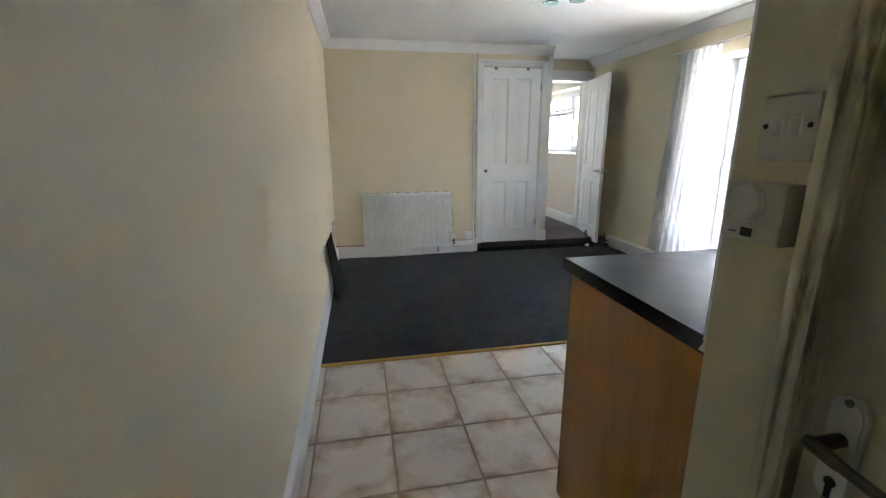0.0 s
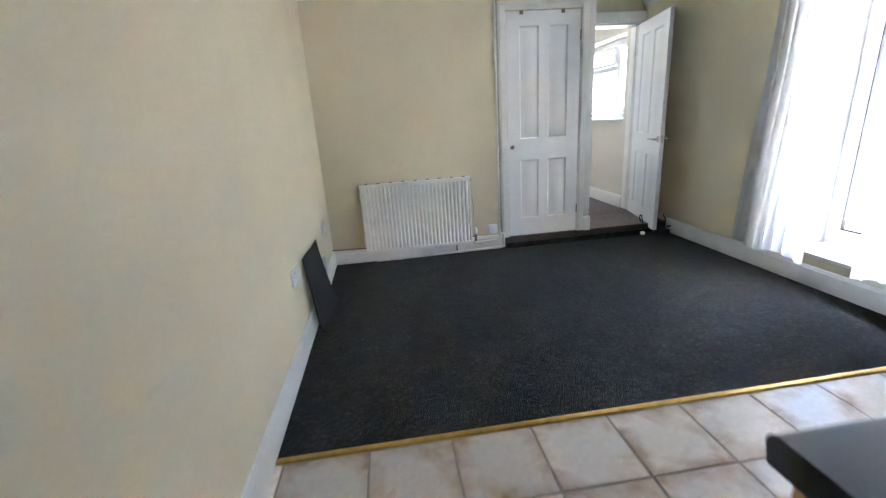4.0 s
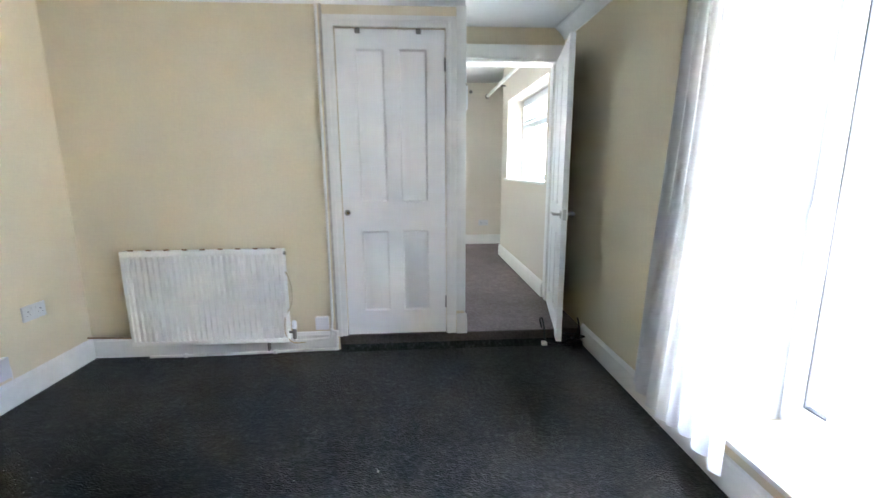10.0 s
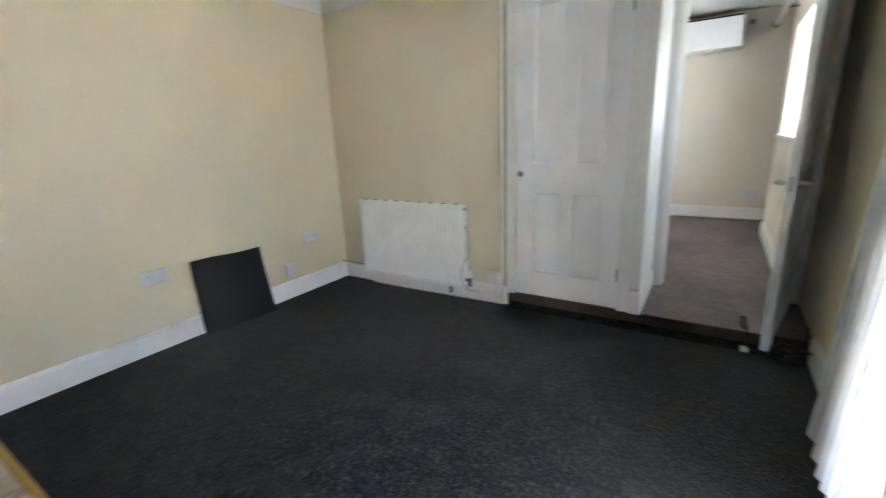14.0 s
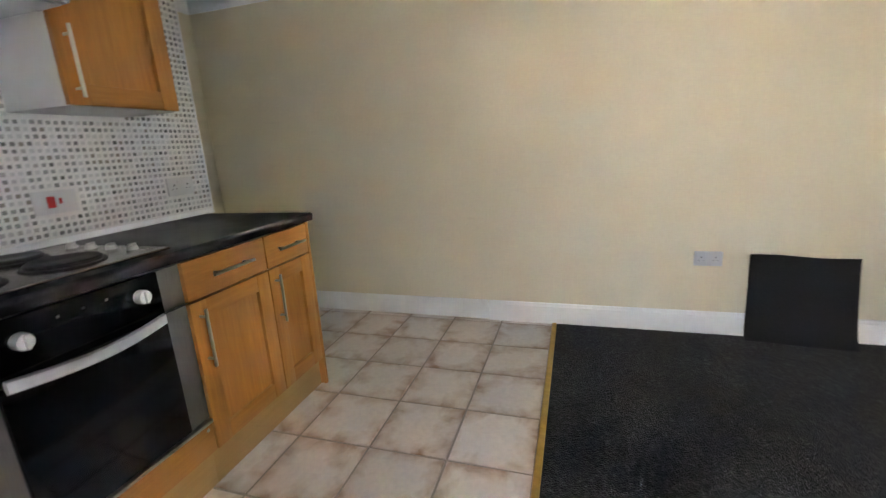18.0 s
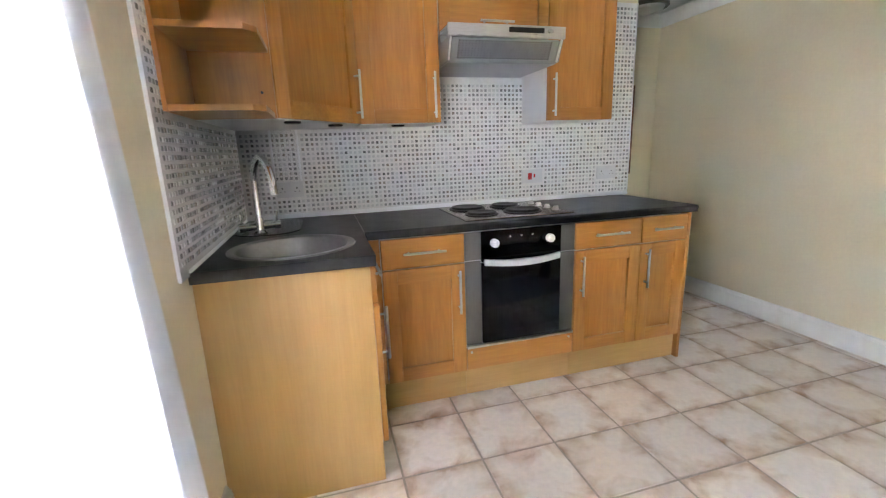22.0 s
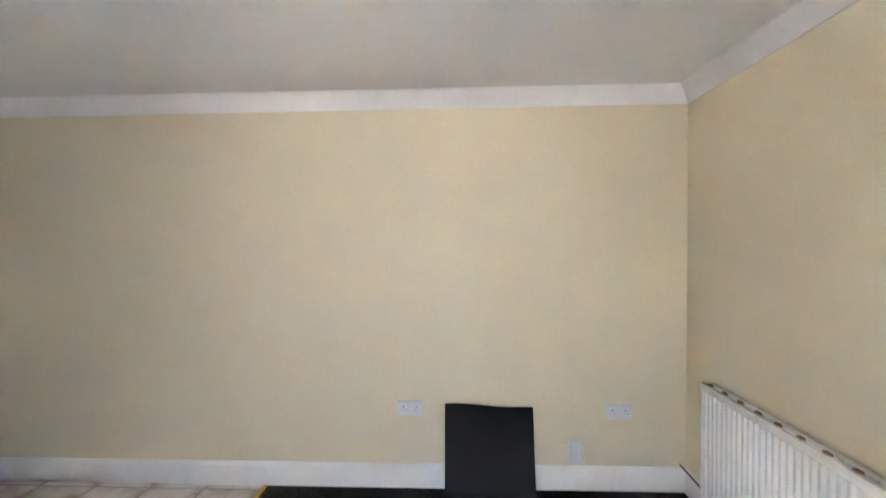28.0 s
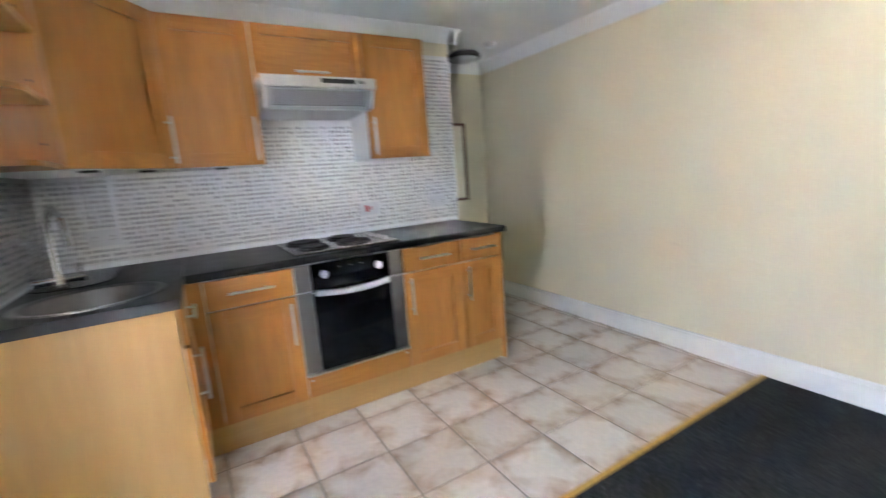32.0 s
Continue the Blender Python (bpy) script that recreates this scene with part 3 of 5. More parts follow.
def wall(name, boxes, label, material=None):
    bm = bmesh.new()
    for b in boxes:
        box(*b, bm=bm)
    return solid(name, bm, material or CREAM, label, "wall", "structure", smooth=False)


wall("wall_west", [(-0.13, 0, HALL_Y - 0.12, L + 0.12, -0.12, H)], "long cream painted wall with a few scuff marks", SCUFFED)
wall("wall_north", [(0, 1.66, L, L + 0.12, -0.12, H), (1.66, 2.362, L, L + 0.12, 2.075, H), (2.362, 2.475, L, 5.98, STEP - 0.22, H)],
     "cream painted end wall with a cupboard doorway")
wall("wall_recess", [(2.475, 2.515, 5.98, 6.1, STEP - 0.22, NEXT_H), (3.292, W, 5.98, 6.1, STEP - 0.22, NEXT_H), (2.515, 3.292, 5.98, 6.1, 2.055, NEXT_H)],
     "cream painted wall round a doorway in a recess")
wall("wall_east", [(W, 3.70, KIT_Y - 0.15, 2.92, -0.3, 2.6), (W, 3.70, 3.98, 6.1, -0.3, 2.6), (W, 3.70, 2.92, 3.98, -0.3, 0.21), (W, 3.70, 2.92, 3.98, 1.975, 2.6)],
     "thick cream painted wall with a deep window opening")
wall("wall_kitchen", [(HALL_X, W, 0.98, KIT_Y - 0.012, -0.12, H)], "cream painted partition wall behind the kitchen units")
wall("wall_hall_east", [(HALL_X, HALL_X + 0.12, 0.943, 0.98, -0.12, H), (HALL_X, HALL_X + 0.12, HALL_Y, 0.943, 2.02, H)], "cream painted wall beside a hall door")
wall("wall_hall_south", [(-0.13, 1.6, HALL_Y - 0.12, HALL_Y, -0.12, H)], "cream painted end wall of the narrow hall")
wall("wall_back_room_east", [(NEXT_X, 3.62, 6.1, 6.17, -0.3, 2.6), (NEXT_X, 3.62, 7.68, 8.0, -0.3, 2.6), (NEXT_X, 3.62, 6.17, 7.68, -0.3, 1.085),
                             (NEXT_X, 3.62, 6.17, 7.68, 2.0, 2.6), (3.47, 3.62, 8.0, NEXT_Y, -0.3, 2.6)], "pale cream wall of the back room with a window", PALE)
wall("wall_back_room_north", [(0.9, 3.62, NEXT_Y, NEXT_Y + 0.12, -0.3, 2.6)], "pale cream far wall of the back room", PALE)
wall("wall_back_room_west", [(0.8, 0.9, 5.98, NEXT_Y, -0.3, 2.6), (0.9, 2.475, 5.98, 6.1, -0.3, 2.6)], "pale cream wall of the back room", PALE)
# never in view: closes the cupboard so light cannot leak round its door
wall("wall_unseen_cupboard", [(1.5, 2.36, 5.6, 5.66, -0.12, H), (1.5, 1.56, L + 0.12, 5.6, -0.12, H)], "unseen plain back added behind the shut cupboard door against stray light")

solid("ceiling", box(0, W, HALL_Y, 5.98, H, H + 0.1), WHITE_CEIL, "flat matt white plaster ceiling", "ceiling", "structure", smooth=False)
solid("ceiling_back_room", box(0.9, 3.47, 6.1, NEXT_Y, NEXT_H, NEXT_H + 0.1), WHITE_CEIL, "white ceiling of the back room", "ceiling", "structure", smooth=False)
# unseen slab, added so that no sky light leaks in over the walls
solid("unseen_top_slab", box(-0.2, 3.7, 0.1, 9.0, 2.62, 2.75), RENDERWALL, "unseen plain slab added above the rooms to keep the sky's light out", "roof", "structure", smooth=False)
# out of view behind the shut hall door, added to block stray light
solid("wall_unseen_store", box(HALL_X + 0.6, HALL_X + 0.7, 0.2, 0.98, -0.1, H), CREAM, "unseen plain wall added behind the hall door against stray light", "wall", "structure", smooth=False)

solid("floor_carpet", box(0, W, 2.9, L, -0.1, 0.004), CHARCOAL, "charcoal grey flecked cord carpet, fitted to the skirting", "carpet", "structure", smooth=False)
solid("floor_back_room", box(0.9, 3.47, L + 0.004, NEXT_Y, -0.1, STEP), BROWNCARPET, "taupe brown cut pile carpet on a raised floor", "carpet", "structure", smooth=False)
solid("step_riser", box(1.62, W, L - 0.012, L + 0.003, 0.0, STEP + 0.004, 0.003), DARKBROWN, "dark brown carpeted riser of a low step", "step", "structure")

# mouldings
SKIRT = ((0, 0), (0.021, 0), (0.021, 0.1), (0.0175, 0.108), (0.0175, 0.117), (0.011, 0.124), (0.008, 0.134), (0, 0.14))
COVE = ((0, -0.088), (0.007, -0.088), (0.009, -0.08), (0.02, -0.064), (0.038, -0.04), (0.06, -0.02), (0.072, -0.014), (0.078, -0.008), (0.08, 0), (0, 0))
SKIRT_B = tuple((o, z + STEP) for o, z in SKIRT)


def skirting(name, a, b, n, profile=SKIRT, label="white gloss painted wooden skirting board"):
    return solid(name, run((a, b, n), profile), GLOSS, label, "skirting", "structure")


skirting("baseboard_west", (0, 2.452, 0), (0, L, 0), (1, 0, 0))
skirting("baseboard_west_kitchen", (0, HALL_Y, 0), (0, 2.448, 0), (1.06, 0.0, 0), ((0, 0.009), (0.021, 0.008), *SKIRT[2:]), "white gloss skirting board with an open gap below")
skirting("baseboard_north", (0, L, 0), (1.6, L, 0), (0, -1, 0))
skirting("baseboard_east", (W, 2.215, 0), (W, L, 0), (-1, 0, 0))
skirting("baseboard_hall", (0, HALL_Y, 0), (HALL_X, HALL_Y, 0), (0, 1, 0))
skirting("baseboard_recess", (2.475, L - 0.016, 0), (2.475, 5.9, 0), (1, 0, 0), SKIRT_B)
skirting("baseboard_pier", (2.425, L, 0), (2.494, L, 0), (0, -1, 0), SKIRT_B, "short return of white skirting on the pier")
skirting("baseboard_back_east", (NEXT_X, 6.1, 0), (NEXT_X, 8.02, 0), (-1, 0, 0), SKIRT_B)
skirting("baseboard_back_jog", (NEXT_X - 0.02, 8.0, 0), (3.47, 8.0, 0), (0, 1, 0), SKIRT_B)
skirting("baseboard_back_corner", (3.47, 8.0, 0), (3.47, NEXT_Y, 0), (-1, 0, 0), SKIRT_B)
skirting("baseboard_back_north", (0.9, NEXT_Y, 0), (3.47, NEXT_Y, 0), (0, -1, 0), SKIRT_B)

bm = bmesh.new()
run(((0, HALL_Y, H), (0, L, H), (1, 0, 0)), COVE, bm)
run(((0, L, H), (2.475, L, H), (0, -1, 0)), COVE, bm)
run(((W, KIT_Y, H), (W, 5.98, H), (-1, 0, 0)), COVE, bm)
run(((HALL_X - 0.08, KIT_Y - 0.012, H), (W, KIT_Y - 0.012, H), (0, 1, 0)), COVE, bm)
run(((HALL_X, HALL_Y, H), (HALL_X, KIT_Y + 0.066, H), (-1, 0, 0)), COVE, bm)
run(((0, HALL_Y, H), (HALL_X, HALL_Y, H), (0, 1, 0)), COVE, bm)
solid("trim_cornice", bm, WHITE_CEIL, "white plaster coving round the ceiling", "cornice", "structure")

# outside
YARD = -0.12
solid("ground", box(-60, 120, -60, 120, -0.4, YARD), PATIO, "pale sunlit concrete yard", "ground", "structure", smooth=False)
solid("garden_wall", box(7.2, 7.4, -3, 14, YARD, 0.95, 0.01), RENDERWALL, "pale rendered garden wall beyond the yard", "wall", "structure")

fence = thing("timber_fence", (6.0, 5.3, YARD), "reddish brown timber fence panel in the yard", "fence")
for i in range(14):
    y = 4.46 + i * 0.125
    part("board", box(5.98 + 0.012 * (i % 2), 6.0 + 0.012 * (i % 2), y, y + 0.115, YARD + 0.02, 0.9, 0.003), TERRACOTTA, fence)
for y in (4.42, 6.24):
    part("post", box(6.02, 6.1, y - 0.04, y + 0.04, YARD, 0.97, 0.006), TERRACOTTA, fence)
part("rail", box(6.014, 6.05, 4.46, 6.2, 0.2, 0.26), TERRACOTTA, fence)

BX, BY = 5.62, 5.46
wheelie = thing("wheelie_bin", (BX, BY, YARD), "faded red plastic wheelie bin with a white label, in the yard", "bin")
bm = bmesh.new()
lo = [bm.verts.new((BX + a, BY + b, YARD + 0.05)) for a, b in ((-0.15, -0.15), (0.15, -0.15), (0.15, 0.15), (-0.15, 0.15))]
hi = [bm.verts.new((BX + a, BY + b, 0.66)) for a, b in ((-0.2, -0.19), (0.2, -0.19), (0.2, 0.19), (-0.2, 0.19))]
bm.faces.new(lo), bm.faces.new(hi)
for k in range(4):
    bm.faces.new((lo[k], lo[(k + 1) % 4], hi[(k + 1) % 4], hi[k]))
bmesh.ops.bevel(bm, geom=bm.edges[:], offset=0.02, segments=2, affect="EDGES")
part("body", bm, BINRED, wheelie)
part("lid", box(BX - 0.22, BX + 0.22, BY - 0.21, BY + 0.21, 0.661, 0.71, 0.015), BINRED, wheelie)
part("label", box(BX - 0.2, BX - 0.194, BY - 0.09, BY + 0.07, 0.4, 0.52), PVC, wheelie, "plain white label")
part("lid_handle", box(BX - 0.245, BX - 0.215, BY - 0.07, BY + 0.05, 0.6, 0.64, 0.008), PVC, wheelie, "white grip under the lid")
for y in (BY - 0.13, BY + 0.13):
    part("wheel", lathe([(0.0, -0.02), (0.08, -0.02), (0.08, 0.02), (0.0, 0.02)], (BX + 0.16, y, YARD + 0.08), 20, "y"), BLACK, wheelie)

# ---- big living-room window ----
win = tagged(thing("window_1", (3.588, 3.45, 0.23)), "tall white plastic framed window with one opening light and a lever handle", "window", kind="structure")
part("window_sill", box(W - 0.045, 3.608, 2.9275, 3.9725, 0.212, 0.236, 0.006), GLOSS, win, "white painted sill board")
FX0, FX1 = 3.588, 3.658


def frame_rect(y0, y1, z0, z1, wide, x0, x1, bev=0.006):
    bm = box(x0, x1, y0, y0 + wide, z0, z1, bev)
    box(x0, x1, y1 - wide, y1, z0, z1, bev, bm)
    box(x0 + 0.001, x1 - 0.001, y0 + wide - 0.002, y1 - wide + 0.002, z0, z0 + wide, bev, bm)
    box(x0 + 0.001, x1 - 0.001, y0 + wide - 0.002, y1 - wide + 0.002, z1 - wide, z1, bev, bm)
    return bm


part("window_frame", frame_rect(2.922, 3.978, 0.238, 1.973, 0.05, FX0, FX1), PVC, win)
sash = part("sash", frame_rect(2.944, 3.956, 0.262, 1.949, 0.092, FX0 - 0.018, FX1 - 0.02, 0.008), PVC, win)
part("gasket", frame_rect(3.033, 3.867, 0.351, 1.86, 0.006, FX0 - 0.0195, FX0 + 0.01, 0), RUBBER, sash, "thin dark glazing gasket")
pane = part("pane", box(FX0 + 0.01, FX0 + 0.016, 3.035, 3.865, 0.353, 1.858), GLASS, win, "clear glass pane", smooth=False)
pane.visible_shadow = False
hb = box(FX0 - 0.03, FX0 - 0.0185, 3.885, 3.915, 0.98, 1.14, 0.006)
box(FX0 - 0.06, FX0 - 0.03, 3.888, 3.912, 1.1, 1.124, 0.006, hb)
tube(arc([(FX0 - 0.055, 3.9, 1.112), (FX0 - 0.066, 3.9, 1.07), (FX0 - 0.062, 3.9, 1.02), (FX0 - 0.058, 3.9, 0.985)], 5), 0.011, 10, hb)
part("window_handle", hb, PVC, sash, "white lever handle")

for name, b in (("reveal_north", (W + 0.001, 3.587, 3.974, 3.9785, 0.2365, 1.9735)), ("reveal_south", (W + 0.001, 3.587, 2.9215, 2.926, 0.2365, 1.9735)), ("reveal_head", (W + 0.001, 3.587, 2.9265, 3.9735, 1.969, 1.9735))):
    part(name, box(*b, 0.001), REVEAL, win, "white painted plaster reveal", smooth=False)

# ---- back-room window ----
win2 = tagged(thing("window_2", (3.5, 6.9, 1.085)), "white plastic casement window over a deep sill", "window", kind="structure")
part("window_sill", box(NEXT_X - 0.04, 3.5, 6.175, 7.675, 1.086, 1.11, 0.006), GLOSS, win2)
part("window_frame", frame_rect(6.172, 7.678, 1.112, 1.998, 0.055, 3.45, 3.52), PVC, win2)
part("mullion", box(3.45, 3.52, 6.62, 6.69, 1.16, 1.95, 0.006), PVC, win2)
part("transom", box(3.452, 3.518, 6.692, 7.62, 1.66, 1.72, 0.006), PVC, win2)
part("sash", frame_rect(6.232, 6.618, 1.17, 1.94, 0.05, 3.43, 3.5), PVC, win2)
part("vent_sash", frame_rect(6.70, 7.61, 1.725, 1.94, 0.035, 3.432, 3.5), PVC, win2)
for y0, y1, z0, z1 in ((6.28, 6.57, 1.22, 1.89), (6.735, 7.575, 1.76, 1.905), (6.69, 7.62, 1.168, 1.658)):
    p = part("pane", box(3.478, 3.484, y0, y1, z0, z1), GLASS, win2, "clear glass pane", smooth=False)
    p.visible_shadow = False
hb = box(3.418, 3.43, 6.59, 6.612, 1.46, 1.58, 0.004)
tube([(3.41, 6.6, 1.55), (3.4, 6.6, 1.44)], 0.009, 8, hb)
part("window_handle", hb, PVC, win2)

# ---- cupboard doorway ----
cup_frame = tagged(thing("door_frame_1", (2.01, L, STEP)), "white painted architrave round the cupboard door", "door frame", kind="structure")
for x0, x1 in ((1.61, 1.676), (2.354, 2.42)):
    bm = box(x0, x1, L - 0.018, L, STEP + 0.004, 2.14, 0.004)
    box(x0 + 0.008, x0 + 0.03, L - 0.026, L - 0.017, STEP + 0.004, 2.132, 0.004, bm)
    part("architrave", bm, GLOSS, cup_frame)
bm = box(1.676, 2.354, L - 0.018, L, 2.072, 2.14, 0.004)
box(1.64, 2.39, L - 0.026, L - 0.017, 2.105, 2.13, 0.004, bm)
part("architrave", bm, GLOSS, cup_frame)
# shadow line between pipe and architrave, put in as a duller strip
part("edge_strip", box(1.594, 1.6095, L - 0.012, L, 0.14, 2.2, 0.003), mat("shadow_line_paint", (0.47, 0.44, 0.38), 0.85, grain=40, amount=0.2, bump=0.3), cup_frame, "thin strip coloured as the shadow line beside the pipe")

cup = tagged(thing("door_1", (1.682, L - 0.006, STEP + 0.012)), "shut white four-panel cupboard door with a small round knob", "door", kind="structure")
panel_door(cup, 0.668, 1.952, 0.035)
bm = lathe([(0.0, 0.0), (0.012, 0.0), (0.01, -0.012), (0.017, -0.02), (0.02, -0.028), (0.014, -0.036), (0.0, -0.038)], (0.032, 0, 0.84), 20, "y")
part_local("knob", bm, CHROME, cup, "small chrome knob")
for x in (0.135, 0.505):
    hk = box(x - 0.016, x + 0.016, -0.0045, 0.0, 1.925, 1.9535, 0.001)
    box(x - 0.016, x + 0.016, -0.0045, 0.034, 1.9525, 1.9545, bm=hk)
    part_local("door_hook", hk, STEELGREY, cup, "small dark metal clip over the top edge")
for z in (0.22, 1.75):
    part_local("hinge", tube([(0.668, -0.004, z - 0.04), (0.668, -0.004, z + 0.04)], 0.006, 8), STEELGREY, cup, "dull steel butt hinge")

solid("trim_carpet_upturn", prism([(L - 0.05, 0.004), (L - 0.012, 0.004), (L - 0.012, 0.042), (L - 0.017, 0.044), (L - 0.024, 0.034), (L - 0.034, 0.018)], "x", 1.63, W - 0.002), CHARCOAL, "black carpet edge curling up against the low step", "carpet", "structure")

# ---- doorway to the back room, door standing open ----
df = tagged(thing("door_frame_2", (2.885, 5.96, STEP)), "white painted frame of the open inner doorway", "door frame", kind="structure")
for x0, x1, s in ((2.515, 2.545, 1), (3.264, 3.292, -1)):
    part("jamb", box(x0, x1, 5.93, 6.1, STEP + 0.002, 2.025, 0.003), GLOSS, df)
    part("door_stop", box(x1 if s > 0 else x0 - 0.012, x1 + 0.012 if s > 0 else x0, 5.985, 6.02, STEP + 0.002, 2.023), GLOSS, df)
part("head", box(2.515, 3.292, 5.93, 6.1, 2.025, 2.055, 0.003), GLOSS, df)
for x0, x1, z0, z1 in ((2.478, 2.53, STEP + 0.002, 2.045), (3.276, 3.326, STEP + 0.002, 2.045), (2.478, 3.326, 2.045, 2.145)):
    part("architrave", box(x0, x1, 5.908, 5.932, z0, z1, 0.005), GLOSS, df)
part("lining", box(2.4755, 2.4835, L + 0.006, 5.905, STEP + 0.002, 2.2, 0.002), GLOSS, df, "white gloss lining board of the recess")
part("lining", box(2.421, 2.4835, L - 0.008, L + 0.005, STEP + 0.16, 2.2, 0.002), GLOSS, df, "white gloss facing of the pier")
part("latch_plate", box(2.5455, 2.5475, 5.945, 5.97, 0.95, 1.05), STEEL, df, "steel strike plate")

swing = math.atan2(0.160, 0.725)
inner = tagged(thing("door_2", (3.252, 5.925, STEP - 0.035)), "open white four-panel inner door with lever handles", "door", kind="structure")
inner.rotation_euler = (0, 0, math.radians(-90) - swing)
panel_door(inner, 0.74, 1.96, 0.036)
for s, y in ((-1, 0.0), (1, 0.036)):
    bm = box(0.664, 0.718, min(y, y + s * 0.006), max(y, y + s * 0.006), 0.838, 0.892, 0.003)
    tube([(0.69, y + s * 0.004, 0.865), (0.69, y + s * 0.046, 0.865)], 0.010, 10, bm)
    tube(arc([(0.693, y + s * 0.046, 0.865), (0.64, y + s * 0.050, 0.867), (0.575, y + s * 0.048, 0.864)], 5), 0.0085, 10, bm)
    part_local("lever_handle", bm, STEEL, inner, "satin steel lever handle on a square rose")
part_local("latch", box(0.7395, 0.742, 0.008, 0.028, 0.83, 0.90), STEEL, inner, "steel latch face plate")
for z in (0.25, 1.72):
    part_local("hinge", box(-0.012, 0.002, 0.0, 0.034, z - 0.05, z + 0.05, 0.002), STEELGREY, inner, "dark steel hinge")

# ---- hall door ----
hall = tagged(thing("door_3", (HALL_X + 0.012, 0.943, 0.01)), "shut cream hall door with an old white lever plate", "door", kind="structure")
hall.rotation_euler = (0, 0, math.radians(-90))
panel_door(hall, 0.61, 1.995, 0.035, CREAMGLOSS)
bm = bmesh.new()
outline = [(0.045 + 0.021 * math.cos(a), 0.938 + 0.021 * math.sin(a)) for a in (math.pi * k / 10 for k in range(11))]
outline += [(0.045 + 0.021 * math.cos(a), 0.828 + 0.021 * math.sin(a)) for a in (math.pi + math.pi * k / 10 for k in range(11))]
prism(outline, "y", -0.007, -0.0005, bm)
prism([(0.045 + (x - 0.045) * 0.8, 0.8815 + (z - 0.8815) * 0.95) for x, z in outline], "y", -0.01, -0.0065, bm)
part_local("handle_plate", bm, OFFWHITE, hall, "white enamelled handle plate")
bm = tube([(0.045, -0.01, 0.9), (0.045, -0.05, 0.9)], 0.009, 12)
tube(arc([(0.037, -0.052, 0.9), (0.075, -0.056, 0.899), (0.115, -0.054, 0.893), (0.15, -0.048, 0.886)], 5), [0.0085] * 6 + [0.007] * 10, 10, bm)
part_local("lever_handle", bm, mat("tarnished_lever_metal", (0.19, 0.165, 0.14), 0.4, 0.8, grain=40, amount=0.2), hall, "dark tarnished metal lever")
bm = tube([(0.045, -0.0122, 0.838), (0.045, -0.0095, 0.838)], 0.007, 12)
box(0.0415, 0.0485, -0.0122, -0.0095, 0.815, 0.838, bm=bm)
part_local("keyhole", bm, BLACK, hall, "dark keyhole")
bm = bmesh.new()
for z in (0.812, 0.952):
    tube([(0.045, -0.012, z), (0.045, -0.0095, z)], 0.005, 10, bm)
part_local("screw", bm, STEELGREY, hall)
hf = tagged(thing("door_frame_3", (HALL_X, 0.98, 0)), "cream painted moulded architrave of the hall door", "door frame", kind="structure")
bm = box(HALL_X - 0.014, HALL_X, 0.941, 0.988, 0, 2.075, 0.004)
box(HALL_X - 0.024, HALL_X - 0.012, 0.944, 0.958, 0, 2.07, 0.005, bm)
box(HALL_X - 0.021, HALL_X - 0.012, 0.968, 0.985, 0, 2.07, 0.005, bm)
part("architrave", bm, CREAMGLOSS, hf)
part("architrave", box(HALL_X - 0.014, HALL_X, HALL_Y + 0.02, 0.941, 2.01, 2.075, 0.004), CREAMGLOSS, hf)

# ---- fitted kitchen ----
FRONT = 1.748        # face of the carcasses along the back wall
TOP = 0.868


def base_unit(x0, x1, hinge, label, drawer=True):
    u = thing("base_cabinet", ((x0 + x1) / 2, (KIT_Y + FRONT) / 2, 0.15), label, "kitchen cabinet", "base cabinets of the fitted kitchen")
    part("body", box(x0 + 0.001, x1 - 0.001, KIT_Y + 0.02, FRONT - 0.034, 0.15, TOP - 0.002), CARCASS, u, "white carcass")
    front = part("drawer_front", box(x0 + 0.0025, x1 - 0.0025, FRONT + 0.001, FRONT + 0.021, 0.722, TOP - 0.006, 0.003), OAK_H, u, "plain oak drawer front")
    mid, half = (x0 + x1) / 2, min(0.1, (x1 - x0) * 0.3)
    bar_handle(front, (mid - half, FRONT + 0.021, 0.795), (mid + half, FRONT + 0.021, 0.795), (0, 1, 0))
    door = shaker("cupboard_door", u, x0 + 0.0025, x1 - 0.0025, 0.153, 0.716, FRONT + 0.001, 1, OAK)
    hx = x1 - 0.035 if hinge == "high" else x0 + 0.035
    bar_handle(door, (hx, FRONT + 0.021, 0.475), (hx, FRONT + 0.021, 0.69), (0, 1, 0))
    return u


base_unit(0.985, 1.285, "high", "narrow oak fronted base cabinet with one drawer, at the open end")
base_unit(1.285, 1.685, "high", "oak fronted base cabinet with one drawer, beside the oven")
base_unit(2.285, 2.685, "low", "oak fronted base cabinet with one drawer, beside the sink corner")

end_panel = thing("end_panel", (0.975, 1.45, 0.0), "oak end panel of the base cabinets", "panel")
part("board", box(0.966, 0.983, KIT_Y + 0.012, FRONT + 0.0188, 0.0, TOP - 0.001, 0.001), OAK, end_panel)
part("edge_band", box(0.9662, 0.9828, FRONT + 0.019, FRONT + 0.02, 0.0, TOP - 0.001), OAK, end_panel)
corner_post = solid("corner_post", box(2.687, 2.762, FRONT - 0.04, FRONT + 0.012, 0.15, TOP - 0.003, 0.002), OAK, "narrow oak filler post in the inner corner", "panel")
plinth = thing("plinth", (1.884, FRONT - 0.02, 0.0), "beech effect plinth boards along the floor", "plinth")
